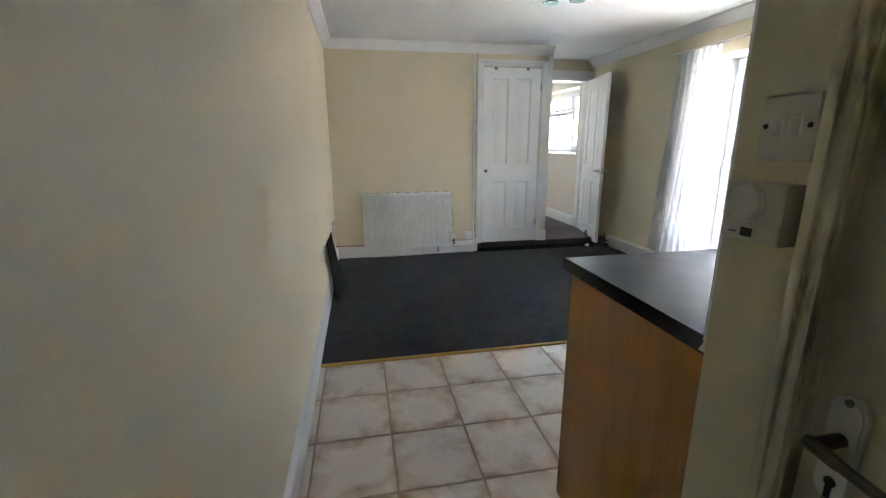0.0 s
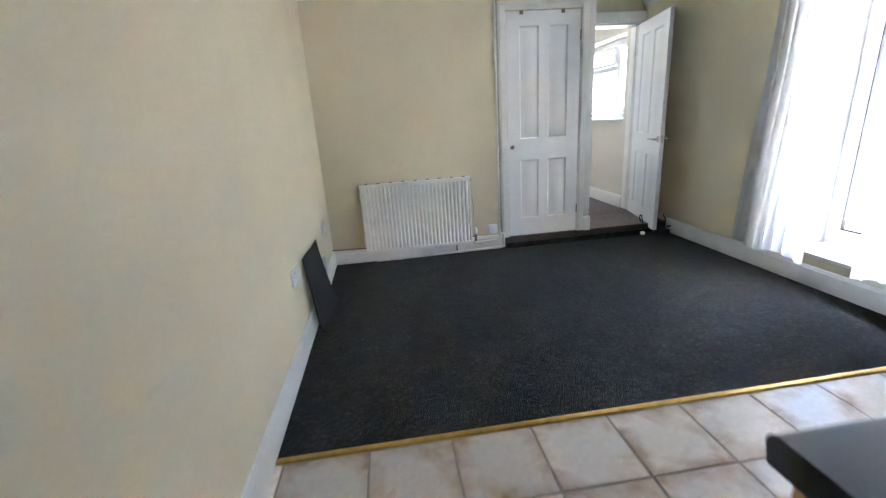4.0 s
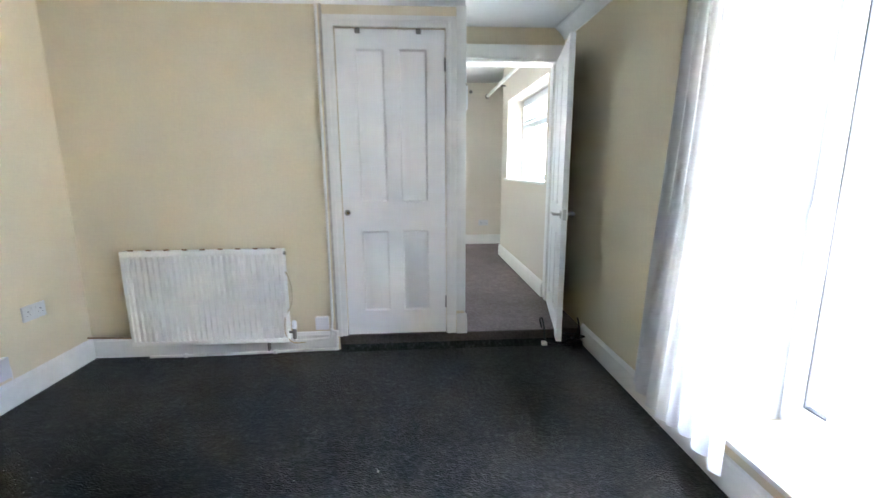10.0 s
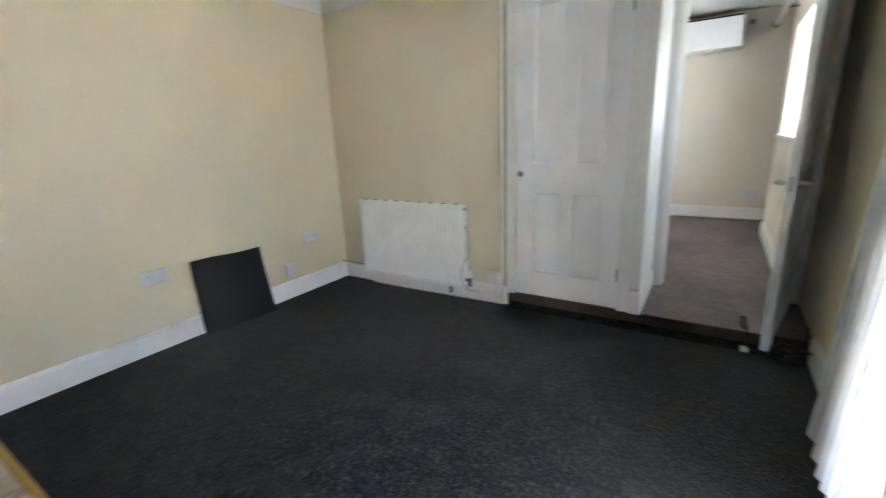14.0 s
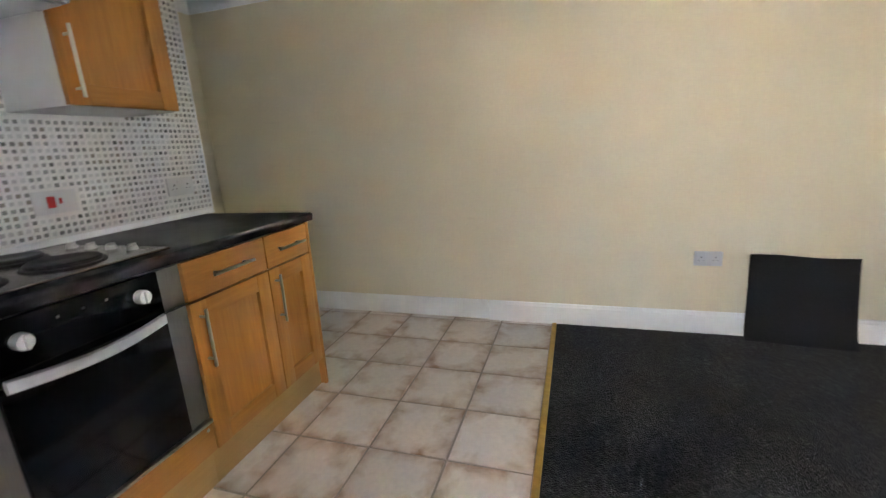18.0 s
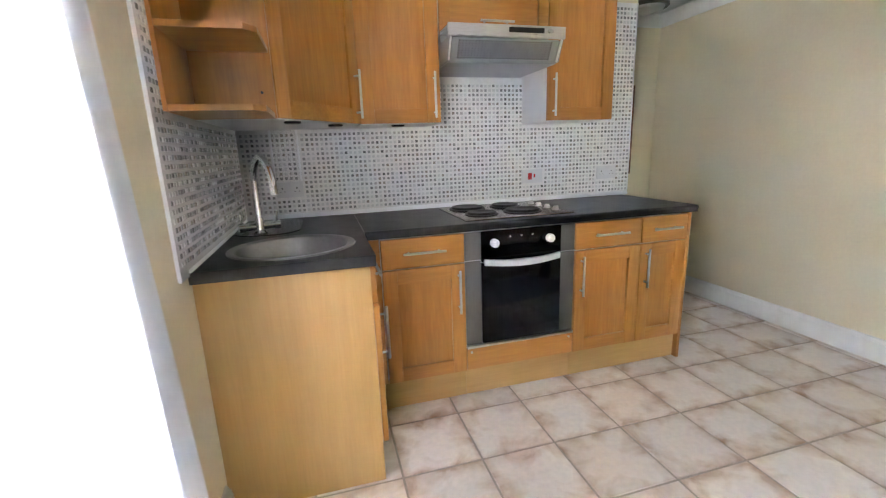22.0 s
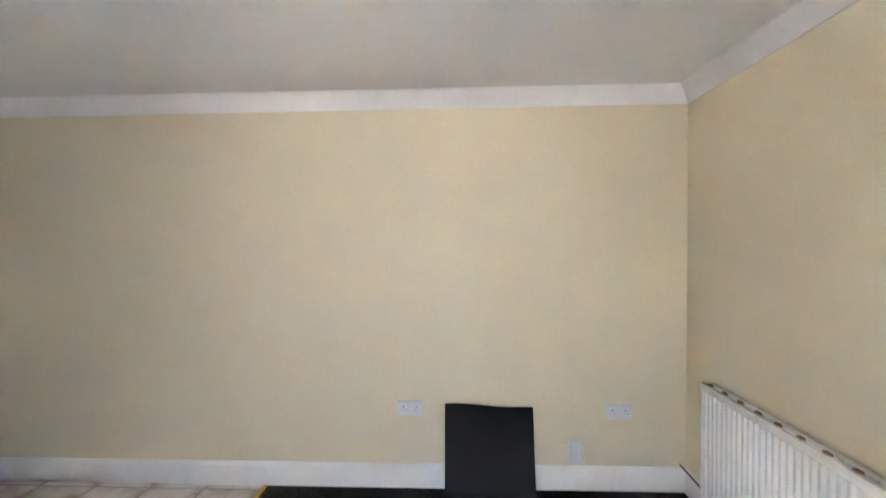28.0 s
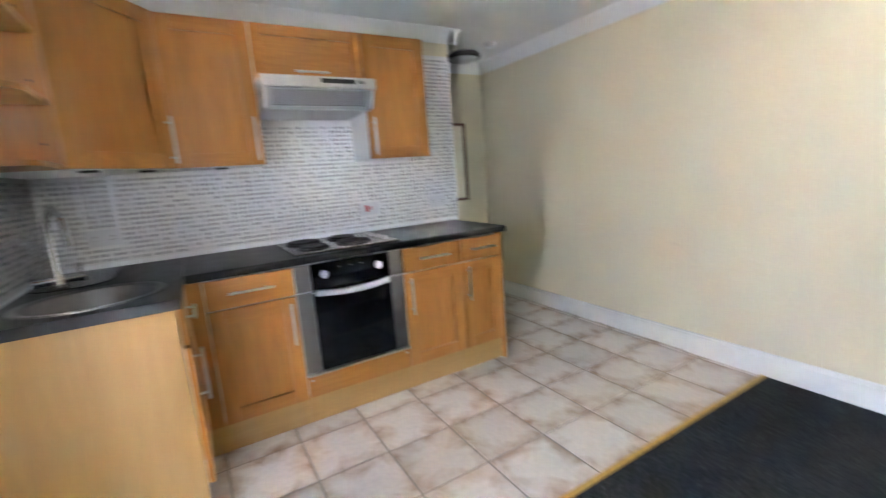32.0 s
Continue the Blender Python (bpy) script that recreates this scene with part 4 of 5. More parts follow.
for x0, x1 in ((0.984, 1.6855), (1.6865, 2.2835), (2.2845, 2.80)):
    part("board", box(x0, x1, FRONT - 0.03, FRONT - 0.012, 0.0, 0.1415, 0.001), BEECH_H, plinth)
part("seal_strip", box(0.984, 2.80, FRONT - 0.031, FRONT - 0.0115, 0.142, 0.148, 0.0015), BEECH_H, plinth, "thin sealing lip on the top edge")
solid("plinth_return", box(2.80, 2.818, FRONT - 0.012, 2.18, 0.0, 0.148, 0.002), BEECH_H, "beech effect plinth under the sink cabinet", "plinth")

# built-in oven
oven = thing("built_in_oven", (1.985, 1.45, 0.15), "built-in black glass oven with steel side strips", "oven")
part("housing", box(1.687, 2.283, KIT_Y + 0.05, FRONT - 0.034, 0.15, TOP - 0.004), CARCASS, oven)
part("lower_panel", box(1.688, 2.282, FRONT - 0.001, FRONT + 0.018, 0.153, 0.266, 0.003), OAK_H, oven, "oak panel below the oven")
for x0, x1 in ((1.688, 1.768), (2.202, 2.282)):
    part("side_strip", box(x0, x1, FRONT, FRONT + 0.012, 0.285, 0.718, 0.002), STEELGREY, oven, "satin steel strip")
    part("side_strip", box(x0, x1, FRONT, FRONT + 0.012, 0.724, TOP - 0.006, 0.002), STEELGREY, oven, "satin steel strip")
part("control_panel", box(1.771, 2.199, FRONT, FRONT + 0.02, 0.712, TOP - 0.006, 0.003), OVENGLASS, oven, "black control panel")
door = part("oven_door", box(1.771, 2.199, FRONT, FRONT + 0.022, 0.289, 0.706, 0.003), OVENGLASS, oven, "black glass oven door")
pts = [(1.782 + 0.406 * k / 10, FRONT + 0.03 + 0.022 * math.sin(math.pi * k / 10), 0.712 - 0.012 * math.sin(math.pi * k / 10)) for k in range(11)]
bm = bmesh.new()
rows = []
for x, y, z in pts:
    rows.append([bm.verts.new(c) for c in ((x, y - 0.006, z - 0.018), (x, y + 0.006, z - 0.015), (x, y + 0.006, z + 0.013), (x, y - 0.006, z + 0.016))])
for a, b in zip(rows, rows[1:]):
    for k in range(4):
        bm.faces.new((a[k], a[(k + 1) % 4], b[(k + 1) % 4], b[k]))
bm.faces.new(rows[0]), bm.faces.new(rows[-1])
for x in (1.79, 2.18):
    box(x - 0.008, x + 0.008, FRONT + 0.021, FRONT + 0.034, 0.7, 0.722, bm=bm)
part("handle", bm, ALU, door, "curved satin metal oven handle")
for x in (1.838, 2.136):
    bm = lathe([(0.0, 0.026), (0.019, 0.026), (0.021, 0.02), (0.021, 0.0)], (x, FRONT + 0.02, 0.804), 24, "y")
    box(x - 0.004, x + 0.004, FRONT + 0.04, FRONT + 0.055, 0.786, 0.822, 0.002, bm)
    part("knob", bm, ALU, oven, "satin metal control knob")
for x in (1.93, 1.99, 2.05):
    part("indicator", box(x - 0.004, x + 0.004, FRONT + 0.02, FRONT + 0.0215, 0.826, 0.832), STEELGREY, oven)
part("base_trim", box(1.688, 2.282, FRONT, FRONT + 0.026, 0.27, 0.282, 0.002), STEEL, oven, "bright steel trim strip")
for x in (1.71, 2.26):
    part("screw", lathe([(0.006, 0.0), (0.006, 0.003), (0.0, 0.004)], (x, FRONT + 0.018, 0.248), 12, "y"), STEEL, oven)

# sink cabinet along the window wall
LEGX, LEGY = 2.772, 2.20
sinkcab = thing("sink_cabinet", (3.05, 1.98, 0.15), "oak fronted sink cabinet with a beech end panel, door ajar", "kitchen cabinet", "base cabinets of the fitted kitchen")
part("body", box(LEGX + 0.022, W - 0.004, FRONT + 0.03, LEGY - 0.019, 0.15, 0.7), CARCASS, sinkcab, "white carcass")
part("end_panel", box(LEGX + 0.002, W - 0.002, LEGY - 0.018, LEGY, 0.0, TOP - 0.001, 0.002), BEECH, sinkcab, "pale beech effect end panel")
dr = part("drawer_front", box(LEGX - 0.018, LEGX + 0.001, FRONT + 0.03, LEGY - 0.022, 0.722, TOP - 0.006, 0.003), OAK, sinkcab)
bar_handle(dr, (LEGX - 0.018, FRONT + 0.12, 0.795), (LEGX - 0.018, LEGY - 0.12, 0.795), (-1, 0, 0))
dd = part("cupboard_door", box(LEGX - 0.022, LEGX - 0.001, FRONT + 0.03, LEGY - 0.012, 0.16, 0.712, 0.003), OAK, sinkcab)
bar_handle(dd, (LEGX - 0.022, LEGY - 0.06, 0.48), (LEGX - 0.022, LEGY - 0.06, 0.69), (-1, 0, 0))

# worktops, with rounded front edges
E0 = 0.94


def worktop_profile(d0, d1, z0=0.871, z1=0.909):
    """Depth runs from the wall d0 to the rounded nose at d1."""
    r = 0.014
    pts = [(d0, z0), (d1 - 0.006, z0)]
    for k in range(7):
        a = math.pi / 2 * k / 6
        pts.append((d1 - r + r * math.cos(a), z1 - r + r * math.sin(a)))
    pts.append((d0, z1))
    return pts


top = thing("worktop", (1.84, 1.46, 0.871), "black speckled laminate worktop with a rounded front edge", "worktop", "kitchen worktops")
part("surface", prism(worktop_profile(KIT_Y + 0.002, 1.785), "x", E0 + 0.0012, 2.748), WORKTOP, top)
part("end_strip", prism(worktop_profile(KIT_Y + 0.002, 1.7855, 0.8705, 0.9094), "x", E0, E0 + 0.0012), EDGEBLACK, top, "black glued end strip")
bm = bmesh.new()
ox, oy, orx, ory = 3.035, 1.955, 0.205, 0.19
outline = [(2.75, KIT_Y + 0.002), (W - 0.002, KIT_Y + 0.002), (W - 0.002, 2.222), (2.755, 2.222), (2.755, 1.80), (2.75, 1.787)]


def ring_slab(bm, outline, z0, z1, cx, cy, rx, ry, n=40):
    """A slab with an oval hole through it."""
    hole = [(cx + rx * math.cos(2 * math.pi * k / n), cy + ry * math.sin(2 * math.pi * k / n)) for k in range(n)]
    for z in (z0, z1):
        out = [bm.verts.new((x, y, z)) for x, y in outline]
        inn = [bm.verts.new((x, y, z)) for x, y in hole]
        edges = [bm.edges.new((a, b)) for a, b in zip(out, out[1:] + out[:1])] + [bm.edges.new((a, b)) for a, b in zip(inn, inn[1:] + inn[:1])]
        bmesh.ops.triangle_fill(bm, use_beauty=True, edges=edges)
        if z == z0:
            lo = (out, inn)
        else:
            for a, b in zip(lo, (out, inn)):
                m = len(a)
                for i in range(m):
                    bm.faces.new((a[i], a[(i + 1) % m], b[(i + 1) % m], b[i]))


ring_slab(bm, outline, 0.871, 0.909, ox, oy, orx, ory)
sink_top = thing("sink_worktop", (3.04, 1.68, 0.871), "black speckled laminate worktop with an oval sink cut-out", "worktop", "kitchen worktops")
part("surface", bm, WORKTOP, sink_top)
part("end_strip", box(2.756, W - 0.002, 2.2222, 2.2236, 0.8705, 0.9092), EDGEBLACK, sink_top, "black glued end strip")
part("side_strip", box(2.7535, 2.7548, 1.803, 2.2236, 0.8705, 0.9092), EDGEBLACK, sink_top, "black glued edge strip")
solid("joint_strip", box(2.7475, 2.7515, KIT_Y + 0.02, 1.78, 0.905, 0.9105), STEELGREY, "thin metal joint between the two worktops", "trim")

# sealant and edge trims
bm = prism([(KIT_Y, 0.909), (KIT_Y + 0.014, 0.909), (KIT_Y + 0.004, 0.929), (KIT_Y, 0.931)], "x", HALL_X + 0.012, W)
prism([(W, 0.909), (W - 0.014, 0.909), (W - 0.004, 0.929), (W, 0.931)], "y", KIT_Y + 0.014, 2.225, bm)
solid("trim_worktop_seal", bm, PVC, "white sealing strip along the back of the worktop", "trim", "structure")

# sink, tap
sink = thing("inset_sink", (ox, oy, 0.91), "round stainless steel inset sink bowl", "sink")
bm = lathe([(1.14, 0.0005), (1.13, 0.006), (1.04, 0.006), (0.99, 0.0), (0.93, -0.06), (0.86, -0.125), (0.7, -0.148), (0.16, -0.152), (0.14, -0.156), (0.0, -0.156)], (ox, oy, 0.909), 48, "z", None, orx, ory, False)
part("bowl", bm, SINKSTEEL, sink, "brushed steel bowl with a rolled rim")
part("waste", lathe([(0.035, 0.004), (0.03, 0.006), (0.018, 0.002), (0.0, 0.001)], (ox, oy, 0.7535), 24), CHROME, sink, "chrome waste outlet")
solid("tap_ledge", prism([(3.167 + (k * 0.025 + 0.12 * math.cos(a)), 1.43 + (j * 0.115 + 0.12 * math.sin(a))) for k, j, q in ((1, 1, 0), (-1, 1, 1), (-1, -1, 2), (1, -1, 3)) for a in [(q + i / 8) * math.pi / 2 for i in range(9)]], "z", 0.9095, 0.914), mat("dark_steel_ledge", (0.2, 0.2, 0.21), 0.25, 0.9, grain=40, amount=0.1), "thin steel plate under the tap", "plate")

TX, TY = 3.19, 1.63
tap = thing("kitchen_tap", (TX, TY, 0.914), "chrome swan-neck mixer tap with two side levers", "tap")
part("base", lathe([(0.03, 0.0), (0.03, 0.008), (0.022, 0.016), (0.02, 0.06), (0.017, 0.075)], (TX, TY, 0.914), 24), CHROME, tap)
d = Vector((-0.45, 0.9, 0)).normalized()
neck = arc([(TX, TY, 0.98), (TX, TY, 1.1), (TX + 0.005 * d.x, TY + 0.005 * d.y, 1.17), (TX + d.x * 0.055, TY + d.y * 0.055, 1.232), (TX + d.x * 0.115, TY + d.y * 0.115, 1.245),
            (TX + d.x * 0.18, TY + d.y * 0.18, 1.21), (TX + d.x * 0.212, TY + d.y * 0.212, 1.15), (TX + d.x * 0.22, TY + d.y * 0.22, 1.10)], 6)
part("spout", tube(neck, 0.014, 14), CHROME, tap, "chrome swan neck spout")
s = Vector((0.95, 0.3, 0)).normalized()
for k in (-1, 1):
    a = Vector((TX, TY, 0.95))
    bm = tube([a + s * k * 0.015, a + s * k * 0.062], 0.0165, 14)
    tube([a + s * k * 0.062, a + s * k * 0.086], 0.0195, 14, bm)
    tube([a + s * k * 0.072 + Vector((0, 0, 0.015)), a + s * k * 0.078 + Vector((0, 0, 0.06))], 0.0055, 8, bm)
    part("lever", bm, CHROME, tap, "chrome side lever")

# hob
hob = thing("electric_hob", (1.967, 1.48, 0.91), "stainless steel electric hob with four solid plates", "hob")
bm = box(1.672, 2.262, 1.232, 1.728, 0.9095, 0.918, 0.004)
part("tray", bm, HOBSTEEL, hob, "stainless steel hob tray")
for x, y, r in ((2.13, 1.36, 0.09), (1.90, 1.36, 0.075), (2.13, 1.59, 0.075), (1.90, 1.59, 0.09)):
    bm = lathe([(r + 0.012, 0.0), (r + 0.01, 0.005), (r, 0.006), (r, 0.014), (r - 0.004, 0.017), (r * 0.35, 0.016), (r * 0.3, 0.0145), (0, 0.0145)], (x, y, 0.9178), 36)
    part("hotplate", bm, HOTPLATE, hob, "black cast iron hotplate")
for i in range(4):
    y = 1.34 + 0.095 * i
    bm = lathe([(0.017, 0.0), (0.016, 0.010), (0.013, 0.014), (0, 0.015)], (1.722, y, 0.9178), 20)
    box(1.708, 1.736, y - 0.0035, y + 0.0035, 0.93, 0.939, 0.0015, bm)
    part("control_knob", bm, STEEL, hob, "satin metal knob")

# wall units
UZ0, UZ1, UY = 1.385, 2.105, 1.445


def wall_unit(x0, x1, z0, handle, label):
    u = thing("wall_cabinet", ((x0 + x1) / 2, 1.29, z0), label, "kitchen cabinet", "wall cabinets of the fitted kitchen")
    part("body", box(x0 + 0.001, x1 - 0.001, KIT_Y + 0.001, UY - 0.021, z0, UZ1 - 0.002), CARCASS, u, "white carcass")
    rail = 0.068 if z0 < 1.5 else 0.055
    door = shaker("cupboard_door", u, x0 + 0.0025, x1 - 0.0025, z0 + 0.003, UZ1, UY - 0.02, 1, OAK if z0 < 1.5 else OAK_H, rail)
    if handle == "flat":
        mid = (x0 + x1) / 2
        bar_handle(door, (mid - 0.09, UY, z0 + 0.066), (mid + 0.09, UY, z0 + 0.066), (0, 1, 0))
    else:
        hx = x0 + 0.034 if handle == "low" else x1 - 0.034
        bar_handle(door, (hx, UY, z0 + 0.025), (hx, UY, z0 + 0.245), (0, 1, 0))
    return u


wall_unit(1.268, 1.682, UZ0, "high", "oak fronted wall cabinet beside the extractor hood")
wall_unit(1.684, 2.284, 1.803, "flat", "short oak fronted wall cabinet above the extractor hood")
wall_unit(2.286, 2.698, UZ0, "low", "oak fronted wall cabinet beside the corner cabinet")

corner = thing("corner_wall_cabinet", (3.05, 1.5, UZ0), "diagonal oak fronted corner wall cabinet", "kitchen cabinet", "wall cabinets of the fitted kitchen")
CX0, CY0, CX1, CY1 = 2.70, UY, 3.045, 1.875
part("body", prism([(2.70, KIT_Y + 0.001), (W - 0.001, KIT_Y + 0.001), (W - 0.001, CY1 - 0.002), (CX1 + 0.012, CY1 - 0.012), (2.712, UY - 0.022)], "z", UZ0, UZ1 - 0.002), CARCASS, corner, "white carcass")
wdt = math.hypot(CX1 - CX0, CY1 - CY0)
ang = math.atan2(CY1 - CY0, CX1 - CX0)
turn = Matrix.Translation((CX0, CY0, 0)) @ Matrix.Rotation(ang, 4, "Z")
cd = part("cupboard_door", turned(box(0.066, wdt - 0.066, -0.008, -0.0025, UZ0 + 0.066, UZ1 - 0.064), turn), OAK, corner)
for a in ((0.002, 0.07, UZ0 + 0.003, UZ1), (wdt - 0.07, wdt - 0.002, UZ0 + 0.003, UZ1), (0.07, wdt - 0.07, UZ0 + 0.003, UZ0 + 0.07), (0.07, wdt - 0.07, UZ1 - 0.068, UZ1)):
    flat = a[0] == 0.07
    part("rail" if flat else "stile", turned(box(a[0], a[1], -0.012, 0.0072 if flat else 0.008, a[2], a[3], 0.002), turn), OAK_H if flat else OAK, cd)
nrm = (turn.to_3x3() @ Vector((0, 1, 0))).normalized()
h0, h1 = turn @ Vector((0.034, 0.008, UZ0 + 0.025)), turn @ Vector((0.034, 0.008, UZ0 + 0.245))
bar_handle(cd, h0, h1, nrm)

shelfu = thing("open_shelf_unit", (3.2, 2.04, UZ0), "open oak end shelves with a clipped corner, empty", "shelf unit")
part("side_panel", box(CX1 - 0.002, W - 0.003, CY1 + 0.001, CY1 + 0.019, UZ0, UZ1, 0.001), OAK, shelfu)
part("back_panel", box(W - 0.02, W - 0.003, CY1 + 0.0195, 2.205, UZ0, UZ1, 0.001), OAK, shelfu)
for z in (UZ0, 1.609, 1.845, UZ1 - 0.018):
    part("shelf", prism([(W - 0.0205, CY1 + 0.02), (W - 0.0205, 2.20), (3.083, 2.20), (3.050, 2.155), (CX1 + 0.004, CY1 + 0.02)], "z", z + 0.0005, z + 0.0185), OAK_H, shelfu)
for x, z in ((3.085, 1.475), (3.085, 1.69), (3.28, 1.69), (3.085, 1.93), (3.28, 1.93)):
    part("peg_hole", lathe([(0.005, 0.0), (0.005, 0.0015), (0.0, 0.0015)], (x, CY1 + 0.019, z), 10, "y"), RUBBER, shelfu)
for i, (x, y) in enumerate(((3.0, 1.72), (2.82, 1.48), (2.5, 1.36))):
    lamp = solid("cabinet_downlight", lathe([(0.034, 0.0), (0.034, -0.006), (0.03, -0.009), (0.0, -0.009)], (x, y, UZ0 - 0.0005), 20), BLACK, "small dark round light under a wall cabinet, switched off", "light", group="lights under the wall cabinets")

# extractor hood: front panel, opened visor with its slotted grille, two wings
hood = thing("extractor_hood", (1.984, 1.38, 1.66), "silver grey visor extractor hood under a short cabinet", "extractor hood")
HZ = 1.664
bm = prism([(KIT_Y + 0.002, HZ), (1.40, HZ), (1.45, HZ + 0.08), (1.45, HZ + 0.144), (KIT_Y + 0.002, HZ + 0.144)], "x", 1.69, 2.278)
part("body", bm, HOODGREY, hood)
part("control_panel", box(1.682, 2.286, 1.595, 1.612, HZ + 0.098, HZ + 0.153, 0.003), STEEL, hood, "brushed metal front panel")
part("display", box(1.80, 1.985, 1.6125, 1.6145, HZ + 0.119, HZ + 0.142), BLACK, hood, "black switch slot")
part("badge", lathe([(0.017, 0.0), (0.015, 0.002), (0.0, 0.002)], (1.765, 1.6125, HZ + 0.130), 20, "y", None, 1.0, 0.55), CHROME, hood, "small oval badge")
part("canopy_top", box(1.686, 2.282, 1.45, 1.595, HZ + 0.136, HZ + 0.150, 0.002), HOODGREY, hood)
va, vb = Vector((0, 1.592, HZ + 0.096)), Vector((0, 1.542, HZ + 0.004))
vdir = (vb - va).normalized()
vn = Vector((0, -vdir.z, vdir.y))


def slab(bm, x0, x1, s0, s1, d0, d1):
    own = box(x0, x1, s0, s1, d0, d1)
    for v in own.verts:
        v.co = Vector((v.co.x, 0, 0)) + va + vdir * v.co.y + vn * v.co.z
    merge(bm, own)


VL = (vb - va).length
bm = bmesh.new()
slab(bm, 1.708, 2.260, 0, 0.010, -0.004, 0.005)
slab(bm, 1.708, 2.260, VL - 0.009, VL, -0.004, 0.005)
slab(bm, 1.708, 1.738, 0.010, VL - 0.009, -0.004, 0.004)
slab(bm, 2.230, 2.260, 0.010, VL - 0.009, -0.004, 0.004)
part("visor_frame", bm, HOODGREY, hood, "silver grey visor frame", smooth=False)
bm = bmesh.new()
for i in range(1, 30):
    x = 1.738 + 0.492 * i / 30
    slab(bm, x - 0.0040, x + 0.0040, 0.010, VL - 0.009, -0.006, 0.001)
for i in range(1, 8):
    d = 0.010 + (VL - 0.019) * i / 8
    slab(bm, 1.738, 2.230, d - 0.0028, d + 0.0028, -0.005, 0.0)
part("visor_grille", bm, GRILLE, hood, "grey slotted visor grille", smooth=False)
bm = bmesh.new()
slab(bm, 1.71, 2.258, 0.004, VL - 0.004, -0.02, -0.010)
part("filter", bm, FILTER, hood, "dark grey filter behind the grille")
for x0, x1 in ((1.688, 1.6905), (2.2775, 2.280)):
    part("wing", prism([(1.603, HZ + 0.098), (1.560, HZ + 0.001), (1.42, HZ - 0.004), (1.42, HZ + 0.098)], "x", x0, x1), HOODGREY, hood, "sheet metal wing of the opened visor")
for x in (1.697, 2.271):
    part("visor_edge", tube([(x, 1.601, HZ + 0.096), (x, 1.552, HZ + 0.002)], 0.0055, 8), ALU, hood, "bright edge of the visor")
part("underside", box(1.70, 2.268, KIT_Y + 0.01, 1.540, HZ - 0.007, HZ - 0.0005), HOODGREY, hood, "plain grey underside")

# mosaic splashback
splash = tagged(thing("wall_tiles", (2.1, KIT_Y, 0.93)), "white mosaic splashback tiles with small grey and brown chips", "wall tiles", kind="structure")
part("tile_bed", box(HALL_X + 0.0135, W, KIT_Y - 0.0115, KIT_Y, 0.9, 2.105), MOSAICBED, splash, smooth=False)
part("tile_bed", box(W - 0.0085, W - 0.0005, KIT_Y + 0.001, 2.305, 0.9, 2.105), MOSAICBED, splash, smooth=False)
PITCH, CHIP = 0.0255, 0.0070


def chips(places, normal_axis):
    verts, faces = [], []
    for u, z, s in places:
        b = len(verts)
        q = [(-s, -s), (s, -s), (s, s), (-s, s)]
        for depth, k in ((-0.001, 1.0), (0.0018, 1.0), (0.0026, 0.82)):
            for a, c in q:
                if normal_axis == "y":
                    verts.append((u + a * k, KIT_Y + depth, z + c * k))
                else:
                    verts.append((W - 0.0085 - depth, u + a * k, z + c * k))
        for r in (0, 4):
            for i in range(4):
                faces.append((b + r + i, b + r + (i + 1) % 4, b + r + 4 + (i + 1) % 4, b + r + 4 + i))
        faces.append((b + 8, b + 9, b + 10, b + 11))
    me = bpy.data.meshes.new("mosaic_chips")
    org = ORG[splash.name]
    me.from_pydata([(x - org.x, y - org.y, z - org.z) for x, y, z in verts], [], faces)
    me.update()
    me.materials.append(MOSAIC)
    ob = new("mosaic_chips", me)
    ob.parent = splash
    return tagged(ob, "small square grey, white and brown glazed chips", kind="stuff")


rnd = random.Random(4)
spots = []
for i in range(int((W - HALL_X) / PITCH)):
    for j in range(46):
        x, z = HALL_X + 0.026 + i * PITCH, 0.948 + j * PITCH
        if x > W - 0.02 or z > 2.09:
            continue
        if z > UZ0 - 0.01 and x > 1.26 and not (1.69 < x < 2.278 and z < 1.635):
            continue
        if (1.515 < x < 1.675 and 1.02 < z < 1.115) or (0.985 < x < 1.145 and 1.02 < z < 1.11) or (3.0 < x < 3.165 and 1.02 < z < 1.11):
            continue
        spots.append((x + rnd.uniform(-0.0006, 0.0006), z + rnd.uniform(-0.0006, 0.0006), CHIP * rnd.uniform(0.92, 1.06)))
chips(spots, "y")
spots = []
for i in range(47):
    for j in range(46):
        y, z = KIT_Y + 0.02 + i * PITCH, 0.948 + j * PITCH
        if y > 2.29 or z > 2.09 or (z > UZ0 - 0.01 and y < 2.215):
            continue
        spots.append((y + rnd.uniform(-0.0006, 0.0006), z + rnd.uniform(-0.0006, 0.0006), CHIP * rnd.uniform(0.92, 1.06)))
chips(spots, "x")
bm = box(HALL_X + 0.008, HALL_X + 0.013, KIT_Y - 0.012, KIT_Y + 0.003, 0.932, 2.108, 0.001)
box(W - 0.0105, W, 2.3055, 2.3095, 0.905, 2.108, 0.0008, bm)
solid("trim_tile_edge", bm, PVC, "white plastic tile edge trim", "trim", "structure")


# ---- electrical fittings ----
def wall_plate(name, centre, wide, high, normal, label, category, deep=0.009, group="", material=None):
    """A moulded plate on a wall; returns the thing and a mapper from (across, up, out) to the world."""
    c, n = Vector(centre), Vector(normal)
    u = Vector((0, 0, 1)).cross(n)
    t = thing(name, c - Vector((0, 0, high / 2)), label, category, group)

    def at(bm):
        for v in bm.verts:
            v.co = c + u * v.co.x + n * v.co.y + Vector((0, 0, v.co.z))
        return bm

    part("plate", at(box(-wide / 2, wide / 2, 0, deep, -high / 2, high / 2, 0.003)), material or PLATE, t)
    return t, at


